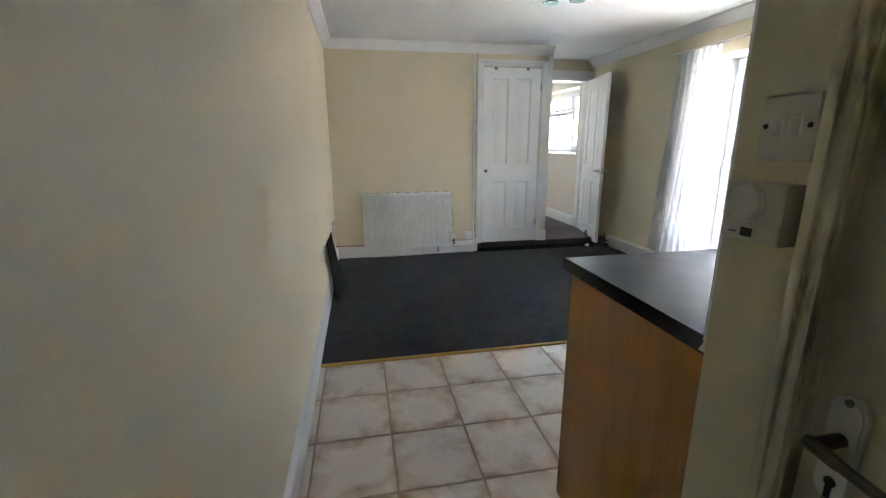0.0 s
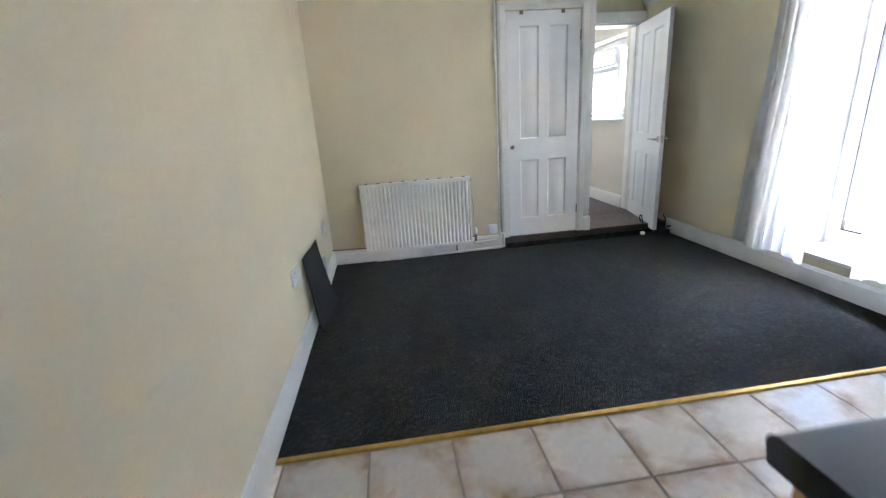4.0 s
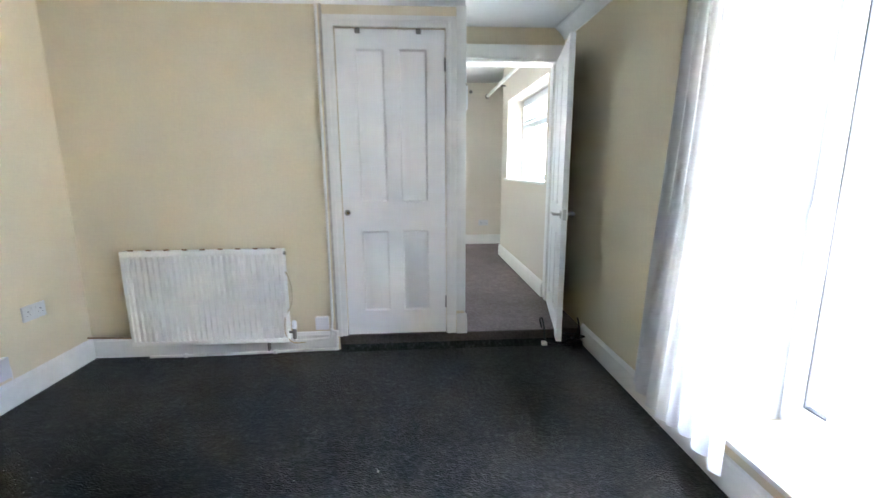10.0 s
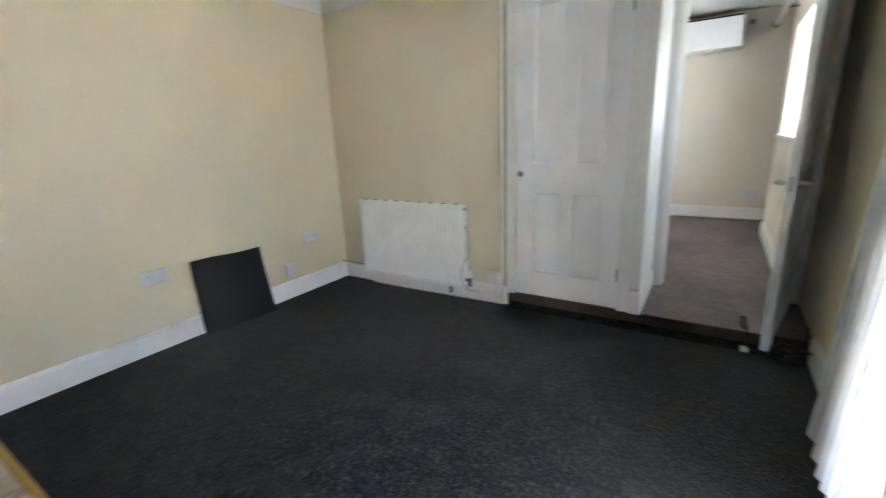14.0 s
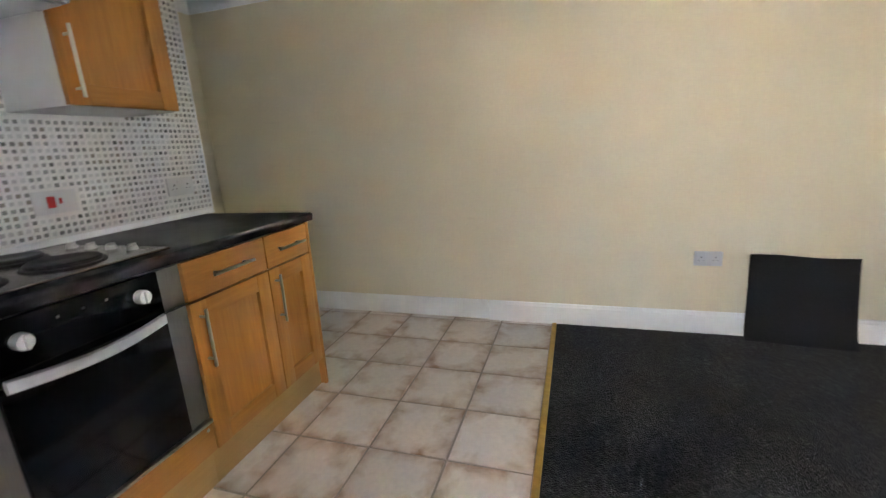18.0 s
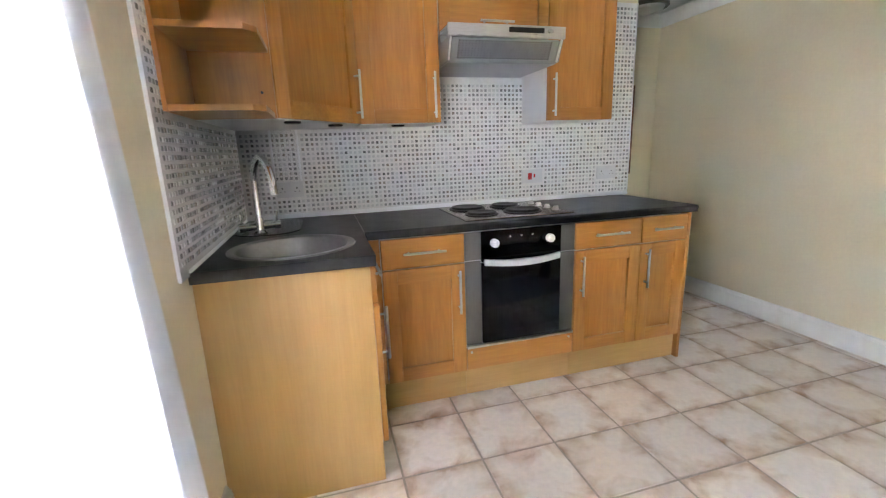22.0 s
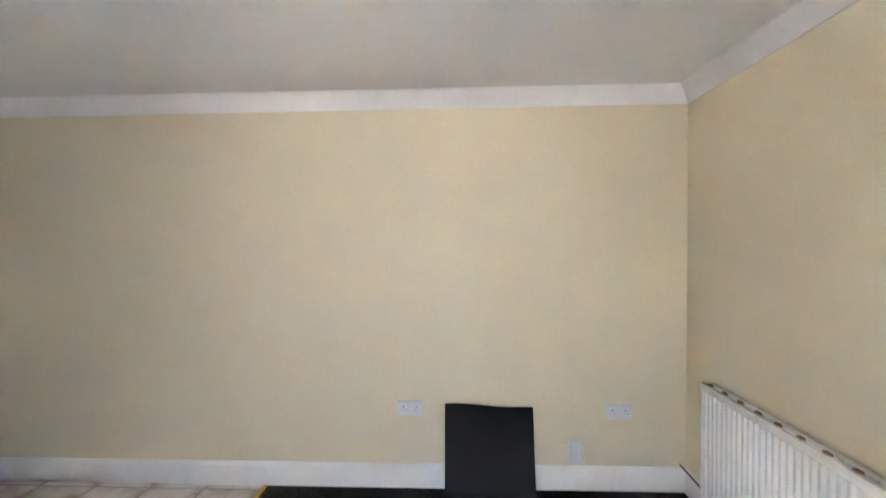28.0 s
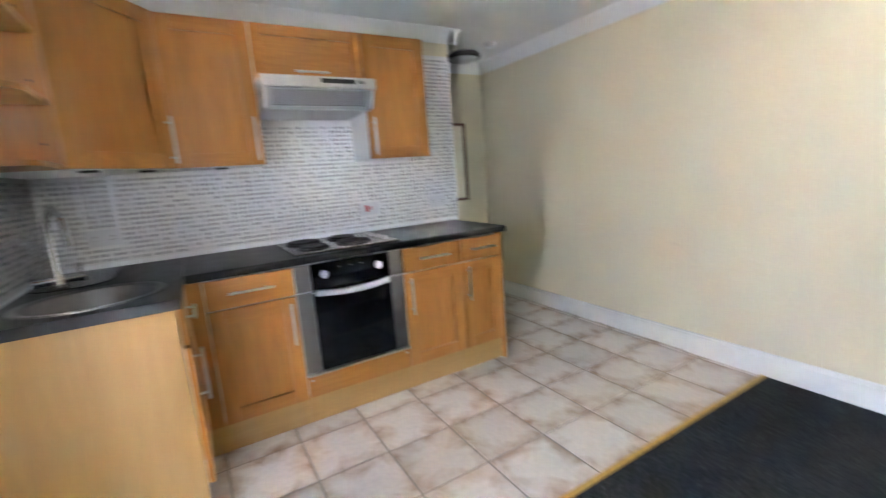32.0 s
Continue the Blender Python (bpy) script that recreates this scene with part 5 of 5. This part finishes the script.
def double_socket(centre, normal, label, group=""):
    t, at = wall_plate("double_socket", centre, 0.146, 0.086, normal, label, "socket", group=group)
    for s in (-1, 1):
        bm = bmesh.new()
        box(s * 0.038 - 0.003, s * 0.038 + 0.003, 0.0085, 0.0095, 0.004, 0.012, bm=bm)
        for k in (-1, 1):
            box(s * 0.038 + k * 0.011 - 0.003, s * 0.038 + k * 0.011 + 0.003, 0.0085, 0.0095, -0.012, -0.009, bm=bm)
        part("pin_holes", at(bm), BLACK, t, "dark pin holes")
        part("rocker", at(box(s * 0.014 - 0.006, s * 0.014 + 0.006, 0.0085, 0.0125, 0.016, 0.034, 0.0015)), PLATE, t)
    return t


double_socket((0, 3.752, 0.466), (1, 0, 0), "white double socket on the long cream wall", "sockets along the wall")
double_socket((0, 4.95, 0.455), (1, 0, 0), "white double socket near the room corner", "sockets along the wall")
double_socket((1.065, KIT_Y + 0.002, 1.066), (0, 1, 0), "white double socket on the mosaic tiles")
t, at = wall_plate("cooker_switch", (1.613, KIT_Y + 0.002, 1.066), 0.146, 0.086, (0, 1, 0), "white cooker switch plate with a red rocker", "switch")
part("rocker", at(box(-0.030, -0.004, 0.0085, 0.014, -0.02, 0.022, 0.002)), RED, t, "red rocker switch")
part("neon", at(box(0.01, 0.02, 0.0085, 0.011, -0.008, 0.014, 0.001)), RED, t, "small red neon")
double_socket((3.083, KIT_Y + 0.002, 1.066), (0, 1, 0), "white double socket on the mosaic behind the sink")
sheet = thing("clear_panel", (3.085, KIT_Y + 0.004, 1.11), "cloudy clear panel with two pale upright edges above the sink socket", "cable cover")
part("sheet", box(3.022, 3.148, KIT_Y + 0.0055, KIT_Y + 0.0075, 1.112, UZ0 - 0.002), clear_glass("cloudy_clear_plastic", (0.95, 0.95, 0.94), 0.22), sheet, "cloudy clear plastic")
for x in (3.017, 3.153):
    part("edge", box(x - 0.0055, x + 0.0055, KIT_Y + 0.003, KIT_Y + 0.012, 1.112, UZ0 - 0.002, 0.002), PVC, sheet, "pale upright edge strip")
t, at = wall_plate("telephone_socket", (0.004, 4.695, 0.228), 0.07, 0.115, (1, 0, 0), "white telephone socket hanging loose on its wire", "socket", 0.028)
part("cable", tube(arc([(0.006, 4.74, 0.26), (0.01, 4.752, 0.2), (0.012, 4.75, 0.145), (0.022, 4.755, 0.13)], 5), 0.003, 6), OFFWHITE, t, "thin grey cable")
t, at = wall_plate("light_switch", (HALL_X, 1.035, 1.290), 0.078, 0.086, (-1, 0, 0), "aged white double light switch by the hall door", "switch", material=AGED)
for s in (-1, 1):
    part("rocker", at(box(s * 0.013 - 0.008, s * 0.013 + 0.008, 0.0085, 0.0135, -0.012, 0.014, 0.002)), AGED, t)
    part("screw", at(lathe([(0.004, 0.0), (0.003, 0.0015), (0.0, 0.0015)], (s * 0.031, 0.009, 0.003), 12, "y")), BLACK, t, "dark screw hole")
t, at = wall_plate("room_thermostat", (HALL_X, 1.046, 1.176), 0.094, 0.084, (-1, 0, 0), "aged white room thermostat with a round dial", "thermostat", 0.03, material=AGED)
part("dial", at(lathe([(0.027, 0.0), (0.026, 0.008), (0.022, 0.011), (0.0, 0.012)], (-0.008, 0.03, 0.012), 28, "y")), OFFWHITE, t)
part("display", at(box(-0.012, 0.006, 0.0298, 0.0312, -0.036, -0.023)), BLACK, t, "small dark window")
part("badge", at(box(-0.033, -0.02, 0.0298, 0.0306, -0.033, -0.030)), STEELGREY, t, "small grey mark")

# ---- ceiling fittings ----
TEALGLASS = clear_glass("greenish_glass", (0.45, 0.66, 0.64), 0.08)
FROST = mat("frosted_white_glass", (0.82, 0.82, 0.80), 0.3, grain=40, amount=0.03)
spot_fit = thing("ceiling_spotlight", (1.63, 3.32, H), "chrome ceiling fitting with three glass-ringed spotlights, off", "ceiling light")
part("ceiling_plate", lathe([(0.09, 0.0), (0.088, -0.012), (0.07, -0.02), (0.0, -0.022)], (1.63, 3.32, H - 0.0005), 32), CHROME, spot_fit)
for x, y in ((1.53, 3.19), (1.585, 3.45), (1.735, 3.37)):
    part("stem", tube(arc([(1.63 + (x - 1.63) * 0.4, 3.32 + (y - 3.32) * 0.4, H - 0.015), (1.63 + (x - 1.63) * 0.8, 3.32 + (y - 3.32) * 0.8, H - 0.035), (x, y, H - 0.055)], 5), 0.007, 10), CHROME, spot_fit)
    lamp = part("lamp_holder", lathe([(0.0, -0.045), (0.016, -0.045), (0.018, -0.06), (0.018, -0.085), (0.014, -0.09)], (x, y, H), 20), CHROME, spot_fit)
    part("shade", lathe([(0.02, -0.112), (0.035, -0.116), (0.046, -0.121), (0.05, -0.126), (0.05, -0.133), (0.046, -0.134), (0.034, -0.126), (0.02, -0.12)], (x, y, H), 36, "z", None, 1.0, 1.0, False), TEALGLASS, lamp, "clear greenish glass ring")
    part("bulb", lathe([(0.014, -0.086), (0.019, -0.1), (0.0225, -0.112), (0.0225, -0.119), (0.012, -0.1225), (0.0, -0.123)], (x, y, H), 28), FROST, lamp, "unlit white reflector bulb")
hl = thing("flush_ceiling_light", (0.42, 0.66, H), "round flush ceiling light with a dark rim, off", "ceiling light")
part("rim", lathe([(0.125, 0.0), (0.145, -0.02), (0.15, -0.04), (0.14, -0.05), (0.12, -0.045)], (0.42, 0.66, H - 0.0005), 40), mat("dark_bronze_rim", (0.05, 0.045, 0.04), 0.4, 0.5), hl, "dark metal rim")
part("diffuser", lathe([(0.122, -0.04), (0.11, -0.062), (0.06, -0.078), (0.0, -0.082)], (0.42, 0.66, H), 40), mat("smoked_frosted_glass", (0.34, 0.34, 0.32), 0.3, grain=40, amount=0.03), hl, "frosted glass bowl")
sm = thing("smoke_alarm", (0.375, 0.985, H), "white round smoke alarm on the ceiling", "smoke alarm")
part("base", lathe([(0.05, 0.0), (0.052, -0.014), (0.048, -0.018)], (0.375, 0.985, H - 0.0005), 32), PVC, sm)
part("cover", lathe([(0.046, -0.018), (0.044, -0.03), (0.032, -0.036), (0.0, -0.037)], (0.375, 0.985, H), 32), PVC, sm)

# ---- hall mirror ----
mir = thing("wall_mirror", (0.49, HALL_Y, 0.985), "tall mirror in a thin dark brown wooden frame", "mirror")
MX0, MX1, MZ0, MZ1 = 0.235, 0.75, 0.985, 1.735
part("glass", box(MX0 + 0.02, MX1 - 0.02, HALL_Y + 0.002, HALL_Y + 0.009, MZ0 + 0.02, MZ1 - 0.02), MIRROR, mir, "silvered mirror glass", smooth=False)
for x0, x1, z0, z1 in ((MX0, MX0 + 0.026, MZ0, MZ1), (MX1 - 0.026, MX1, MZ0, MZ1), (MX0 + 0.026, MX1 - 0.026, MZ0, MZ0 + 0.026), (MX0 + 0.026, MX1 - 0.026, MZ1 - 0.026, MZ1)):
    part("frame_rail", box(x0, x1, HALL_Y + 0.0005, HALL_Y + 0.02, z0, z1, 0.003), BROWNWOOD, mir)

# ---- radiator and pipes ----
RX0, RX1, RZ0, RZ1, RY = 0.31, 1.3, 0.105, 0.732, 5.232
rad = thing("radiator", ((RX0 + RX1) / 2, 5.28, RZ0), "white ribbed panel radiator hung on the cream wall", "radiator")
bm = bmesh.new()
n = 27
prof = []
for i in range(n):
    a = RX0 + 0.022 + (RX1 - RX0 - 0.044) * i / n
    wv = (RX1 - RX0 - 0.044) / n
    prof += [(a + wv * 0.10, RY + 0.013), (a + wv * 0.24, RY + 0.002), (a + wv * 0.32, RY), (a + wv * 0.68, RY), (a + wv * 0.76, RY + 0.002), (a + wv * 0.90, RY + 0.013)]
front = [(RX0, RY + 0.004), (RX0 + 0.02, RY + 0.004), *prof, (RX1 - 0.02, RY + 0.004), (RX1, RY + 0.004)]
prism([*front, (RX1, RY + 0.022), (RX0, RY + 0.022)], "z", RZ0 + 0.03, RZ1 - 0.035, bm)
part("front_panel", bm, RADWHITE, rad, "ribbed steel front panel", smooth=False)
for z0, z1 in ((RZ1 - 0.036, RZ1), (RZ0, RZ0 + 0.031)):
    part("seam", box(RX0, RX1, RY + 0.001, RY + 0.02, z0, z1, 0.004), RADWHITE, rad)
part("rear_panel", box(RX0, RX1, RY + 0.06, RY + 0.075, RZ0 + 0.005, RZ1 - 0.005, 0.004), RADWHITE, rad)
bm = bmesh.new()
for i in range(40):
    x = RX0 + 0.02 + (RX1 - RX0 - 0.04) * i / 39
    box(x - 0.0012, x + 0.0012, RY + 0.022, RY + 0.06, RZ0 + 0.05, RZ1 - 0.012, bm=bm)
part("convector_fins", bm, RADWHITE, rad, smooth=False)
for i in range(9):
    x = RX0 + 0.06 + (RX1 - RX0 - 0.12) * i / 8
    part("top_clip", box(x - 0.014, x + 0.014, RY + 0.012, RY + 0.026, RZ1 - 0.004, RZ1 + 0.008, 0.002), RUST, rad, "rust stained clip")
for x0, x1 in ((RX0, RX0 + 0.004), (RX1 - 0.004, RX1)):
    part("end_cheek", box(x0, x1, RY + 0.02, RY + 0.062, RZ0 + 0.01, RZ1 - 0.002), RADWHITE, rad)
part("vent_plug", lathe([(0.012, 0.0), (0.012, 0.012), (0.006, 0.014), (0.0, 0.014)], (RX1, RY + 0.03, RZ1 - 0.03), 12, "x"), CHROME, rad, "small chrome bleed plug")
for x in (RX0 + 0.2, RX1 - 0.2):
    part("wall_bracket", box(x - 0.015, x + 0.015, RY + 0.075, L - 0.0005, RZ0 + 0.12, RZ0 + 0.3), STEELGREY, rad)
bm = tube([(RX1, RY + 0.03, 0.165), (1.335, RY + 0.03, 0.165)], 0.009, 10)
tube([(1.335, RY + 0.03, 0.12), (1.335, RY + 0.03, 0.19)], 0.013, 12, bm)
part("valve", bm, STEELGREY, rad, "dull metal radiator valve")
part("valve_cap", lathe([(0.015, 0.0), (0.017, 0.01), (0.016, 0.045), (0.01, 0.055), (0.0, 0.055)], (1.335, RY + 0.03, 0.19), 18), PVC, rad, "white thermostatic cap")

pipes = thing("heating_pipes", (1.0, 5.29, 0.03), "cream painted heating pipes running along the skirting", "pipes")
part("pipe", tube(arc([(0.40, 5.268, 0.018), (0.43, 5.266, 0.020), (0.8, 5.264, 0.022), (1.2, 5.264, 0.028), (1.58, 5.264, 0.036), (1.606, 5.266, 0.045), (1.61, 5.268, 0.085), (1.61, 5.268, 0.14)], 5), 0.0095, 10), GLOSS, pipes)
part("pipe", tube(arc([(1.335, 5.262, 0.13), (1.337, 5.262, 0.108), (1.36, 5.264, 0.102), (1.5, 5.266, 0.108), (1.555, 5.268, 0.112), (1.572, 5.27, 0.13), (1.575, 5.275, 0.165)], 5), 0.0095, 10), GLOSS, pipes)
part("pipe", tube([(0.0, 5.295, 0.152), (0.27, 5.29, 0.146), (0.315, 5.262, 0.15)], 0.006, 8), RUST, pipes, "thin rusty pipe into the corner")
part("pipe", tube([(1.575, 5.275, 0.16), (1.578, 5.302, 0.24), (1.58, 5.303, 1.0), (1.58, 5.303, 2.195)], 0.0085, 10), GLOSS, pipes, "upright pipe beside the architrave")
for x, y, z in ((1.61, 5.268, 0.15), (1.575, 5.275, 0.165), (0.62, 5.265, 0.021), (1.20, 5.264, 0.028)):
    part("elbow", lathe([(0.0, -0.014), (0.012, -0.012), (0.0135, 0.0), (0.012, 0.012), (0.0, 0.014)], (x, y, z), 12), GLOSS, pipes)
part("pipe", tube([(1.575, 5.27, 0.165), (1.612, 5.268, 0.155)], 0.0095, 10), GLOSS, pipes)
part("clip", box(1.148, 1.158, 5.27, 5.312, 0.03, 0.105, 0.002), STEELGREY, pipes, "dark pipe clip on the skirting")
fs = thing("fused_spur", (1.51, L, 0.165), "white surface mounted fused outlet box beside the radiator", "socket")
part("back_box", box(1.468, 1.552, L - 0.034, L - 0.0005, 0.165, 0.249, 0.004), OFFWHITE, fs)
part("plate", box(1.466, 1.554, L - 0.042, L - 0.034, 0.163, 0.251, 0.003), PVC, fs)
rc = thing("radiator_cable", (1.31, 5.29, 0.12), "thin white cable looping down beside the radiator", "cable")
part("cable", tube(arc([(1.283, 5.27, 0.60), (1.315, 5.275, 0.54), (1.33, 5.28, 0.45), (1.325, 5.275, 0.36), (1.29, 5.24, 0.28), (1.282, 5.235, 0.2), (1.29, 5.24, 0.14), (1.33, 5.25, 0.095), (1.4, 5.27, 0.088)], 6), 0.0048, 8), mat("aged_cream_flex", (0.50, 0.42, 0.28), 0.55), rc)

# ---- carpet: turned-up offcut, edge strip ----
bm = bmesh.new()
cols, rings_ = 14, []
prof = [(0.085, 0.0045), (0.070, 0.012), (0.058, 0.03), (0.047, 0.07), (0.039, 0.13), (0.034, 0.2), (0.026, 0.3), (0.017, 0.4), (0.012, 0.485)]
for i in range(cols + 1):
    f = i / cols
    y = 3.955 + 0.508 * f
    top = 0.012 - 0.018 * f + 0.004 * math.sin(7 * f)
    rings_.append([(x + (0.012 * math.sin(3.1 * f + z * 5) + 0.05 * f * f) * max(0.0, 1 - z * 2.2), y + 0.012 * (z - 0.2) * (0.5 - f), z + (top if k > 5 else 0)) for k, (x, z) in enumerate(prof)])
for off in (0, 1):
    for r in rings_:
        for x, y, z in r:
            bm.verts.new((x + 0.007 * off, y, z + 0.004 * off))
bm.verts.ensure_lookup_table()
m, cnt = len(prof), (cols + 1) * len(prof)
for i in range(cols):
    for k in range(m - 1):
        q = (i * m + k, i * m + k + 1, (i + 1) * m + k + 1, (i + 1) * m + k)
        bm.faces.new([bm.verts[j] for j in q])
        bm.faces.new([bm.verts[j + cnt] for j in reversed(q)])
for i in range(cols):
    for k in (0, m - 1):
        a, b = i * m + k, (i + 1) * m + k
        bm.faces.new([bm.verts[j] for j in (a, b, b + cnt, a + cnt)])
for k in range(m - 1):
    for i in (0, cols):
        a, b = i * m + k, i * m + k + 1
        bm.faces.new([bm.verts[j] for j in (a, b, b + cnt, a + cnt)])
solid("carpet_offcut", bm, mat("black_carpet_back", (0.0095, 0.0095, 0.010), 0.9, grain=120, amount=0.3, bump=0.4, bump_scale=250), "square black carpet flap turned up against the wall", "carpet")
solid("trim_carpet_edge", prism([(2.878, 0.0), (2.882, 0.007), (2.892, 0.010), (2.905, 0.008), (2.908, 0.004)], "x", 0.021, W - 0.021), BRASS, "brass coloured strip between tiles and carpet", "threshold strip", "structure")

# ---- curtains ----


def curtain(name, y_top, y_bot, x_at, z_top, z_bots, folds, label, seed, flare, layers):
    rr = random.Random(seed)
    t = thing(name, (x_at, (y_bot[0] + y_bot[1]) / 2, min(z_bots)), label, "curtain", "sheer curtains at the window")
    bm = bmesh.new()
    nu, nv = 90, 26
    ph = [rr.uniform(0, 6.28) for _ in range(4)]
    def sheet(bm, u0, u1, cols, back):
        grid = []
        for j in range(nv + 1):
            v = j / nv
            row = []
            ease = v ** 1.35
            for i in range(cols + 1):
                u = u0 + (u1 - u0) * i / cols
                y0 = y_top[0] + (y_bot[0] - y_top[0]) * ease
                y1 = y_top[1] + (y_bot[1] - y_top[1]) * ease
                zb = z_bots[0] + (z_bots[1] - z_bots[0]) * u + 0.02 * math.sin(9 * u + ph[0])
                fold = math.sin(folds * 2 * math.pi * (u + 0.025 * math.sin(4 * v + ph[1])) + ph[2])
                amp = 0.016 + 0.02 * v
                x = x_at - 0.014 - flare * v ** 1.6 * (1.3 - 0.6 * u) - amp * (0.5 + 0.5 * fold) - 0.012 * v * math.sin(5 * u + ph[3]) + back
                y = y0 + (y1 - y0) * u + 0.006 * math.cos(folds * 4 * math.pi * u + ph[1])
                row.append(bm.verts.new((x, y, z_top + (zb - z_top) * v)))
            grid.append(row)
        for a, b in zip(grid, grid[1:]):
            for i in range(cols):
                bm.faces.new((a[i], a[i + 1], b[i + 1], b[i]))
        return bm

    sheet(bm, 0, 1, nu, 0)
    # extra sheets behind the outer edge, added to dim the light through it
    backing = bmesh.new()
    for k in range(layers):
        sheet(backing, 0.004, 0.24 - 0.09 * k, 22, 0.007 + 0.007 * k)
    part("edge_shade_layers", backing, CLOTH, t, "extra cloth layers added to darken the outer edge")
    part("cloth", bm, CLOTH, t)
    return t


curtain("curtain", (4.235, 3.76), (4.325, 3.745), W - 0.092, 2.035, (0.20, 0.205), 7, "white sheer curtain gathered beside the window, its hem flaring out", 3, 0.04, 1)
curtain("curtain", (2.91, 3.37), (2.862, 3.43), W - 0.105, 2.035, (0.24, 0.22), 6, "white sheer curtain hanging straight beside the kitchen end panel", 8, 0.035, 2)
rail = thing("curtain_wire", (W - 0.13, 3.45, 2.02), "thin white curtain rod over the window", "curtain rail")
part("rod", tube([(W - 0.142, 2.82, 2.038), (W - 0.142, 4.28, 2.038)], 0.006, 10), PVC, rail)
for y in (2.84, 4.26):
    part("hook", tube([(W, y, 2.03), (W - 0.142, y, 2.03)], 0.005, 8), STEEL, rail)

# ---- back room things ----
bx = thing("wall_box", (2.5, NEXT_Y - 0.15, 2.02), "long white boxed unit high on the far wall", "cabinet")
part("body", box(1.9, 2.90, NEXT_Y - 0.3, NEXT_Y - 0.0005, 2.02, 2.325, 0.006), PVC, bx)
# the shade over the box is a solid black strip
part("top_gap_shade", box(1.91, 2.89, NEXT_Y - 0.29, NEXT_Y - 0.001, 2.3255, 2.345), BLACK, bx, "black strip standing in for the shade above the box")
pole = thing("curtain_pole", (NEXT_X - 0.09, 7.0, 2.2), "pale curtain pole with ball finials above the window", "curtain pole")
part("pole", tube([(NEXT_X - 0.09, 6.15, 2.2), (NEXT_X - 0.09, 8.62, 2.2)], 0.018, 14), GLOSS, pole)
for y in (6.14, 8.63):
    part("finial", lathe([(0.0, -0.035), (0.02, -0.028), (0.032, 0.0), (0.02, 0.028), (0.0, 0.035)], (NEXT_X - 0.09, y, 2.2), 16, "y"), STEELGREY, pole)
for y in (6.4, 7.85):
    part("bracket", tube([(NEXT_X - 0.0005, y, 2.2), (NEXT_X - 0.085, y, 2.2)], 0.009, 8), STEELGREY, pole)
solid("wall_hook", lathe([(0.02, 0.0), (0.018, -0.02), (0.024, -0.04), (0.0, -0.045)], (2.975, NEXT_Y - 0.0005, 2.29), 14, "y"), STEELGREY, "small dull metal knob on the far wall", "hook")
double_socket((3.18, NEXT_Y, 0.42), (0, -1, 0), "white double socket in the back room")

# ---- loose cable by the open door ----
cab = thing("extension_cable", (3.16, 5.26, 0.004), "black coiled extension cable with a small cream plug on the carpet", "cable")
rr = random.Random(5)
pts = [(3.02, 5.3, 0.13), (3.005, 5.295, 0.19), (3.02, 5.29, 0.2), (3.035, 5.285, 0.13), (3.06, 5.27, 0.03)]
for k in range(46):
    a = k * 0.52
    r = 0.052 + 0.02 * math.sin(k * 0.37) + rr.uniform(-0.012, 0.012)
    pts.append((3.2 + 1.15 * r * math.cos(a) + 0.02 * math.sin(k * 0.21), 5.24 + 0.7 * r * math.sin(a), 0.011 + 0.0016 * k + rr.uniform(0, 0.012)))
pts += [(3.24, 5.27, 0.06), (3.29, 5.3, 0.12), (3.3, 5.36, 0.17)]
part("cable", tube(arc(pts, 4), 0.0055, 8), BLACK, cab)
part("plug", box(3.018, 3.056, 5.262, 5.292, 0.006, 0.034, 0.007), OFFWHITE, cab, "cream moulded plug")
part("adaptor", box(3.215, 3.29, 5.215, 5.275, 0.0055, 0.05, 0.008), BLACK, cab, "black adaptor block")

# ---- floor tiles, last ----
solid("floor", box(0, W, HALL_Y, 2.9, -0.1, -0.003), GROUT, "recessed brownish grout bed under the floor tiles", "floor", "structure", smooth=False)
tiles = tagged(thing("floor_tiles", (1.6, 2.0, 0)), "square cloudy cream and rust ceramic floor tiles", "floor tiles", kind="structure")
PX, PY = 0.332, 0.334
TX0, TY0 = 0.052, 2.880
tile_mesh = {}


def tile_data(w, d):
    key = (round(w, 3), round(d, 3))
    if key not in tile_mesh:
        bm = box(-w / 2, w / 2, -d / 2, d / 2, -0.008, 0.0, 0.0018, seg=1)
        me = bpy.data.meshes.new("floor_tile")
        finish(bm, me, TILE, False)
        tile_mesh[key] = me
    return tile_mesh[key]


rnd = random.Random(11)
for i in range(-1, 10):
    for j in range(0, 8):
        x0, x1 = max(TX0 + i * PX, 0.0), min(TX0 + (i + 1) * PX, W)
        y1, y0 = TY0 - j * PY, max(TY0 - (j + 1) * PY, HALL_Y)
        if y1 - y0 < 0.03 or x1 - x0 < 0.03 or (x0 > HALL_X and y1 < FRONT - 0.05) or (x0 > 2.79 and y1 < 2.1):
            continue
        ob = new("tile", tile_data(x1 - x0 - 0.0095, y1 - y0 - 0.0095))
        ob.parent = tiles
        ob.location = Vector(((x0 + x1) / 2, (y0 + y1) / 2, rnd.uniform(-0.0006, 0.0006))) - ORG[tiles.name]
        ob.rotation_euler = (rnd.uniform(-0.0015, 0.0015), rnd.uniform(-0.0015, 0.0015), rnd.uniform(-0.002, 0.002))
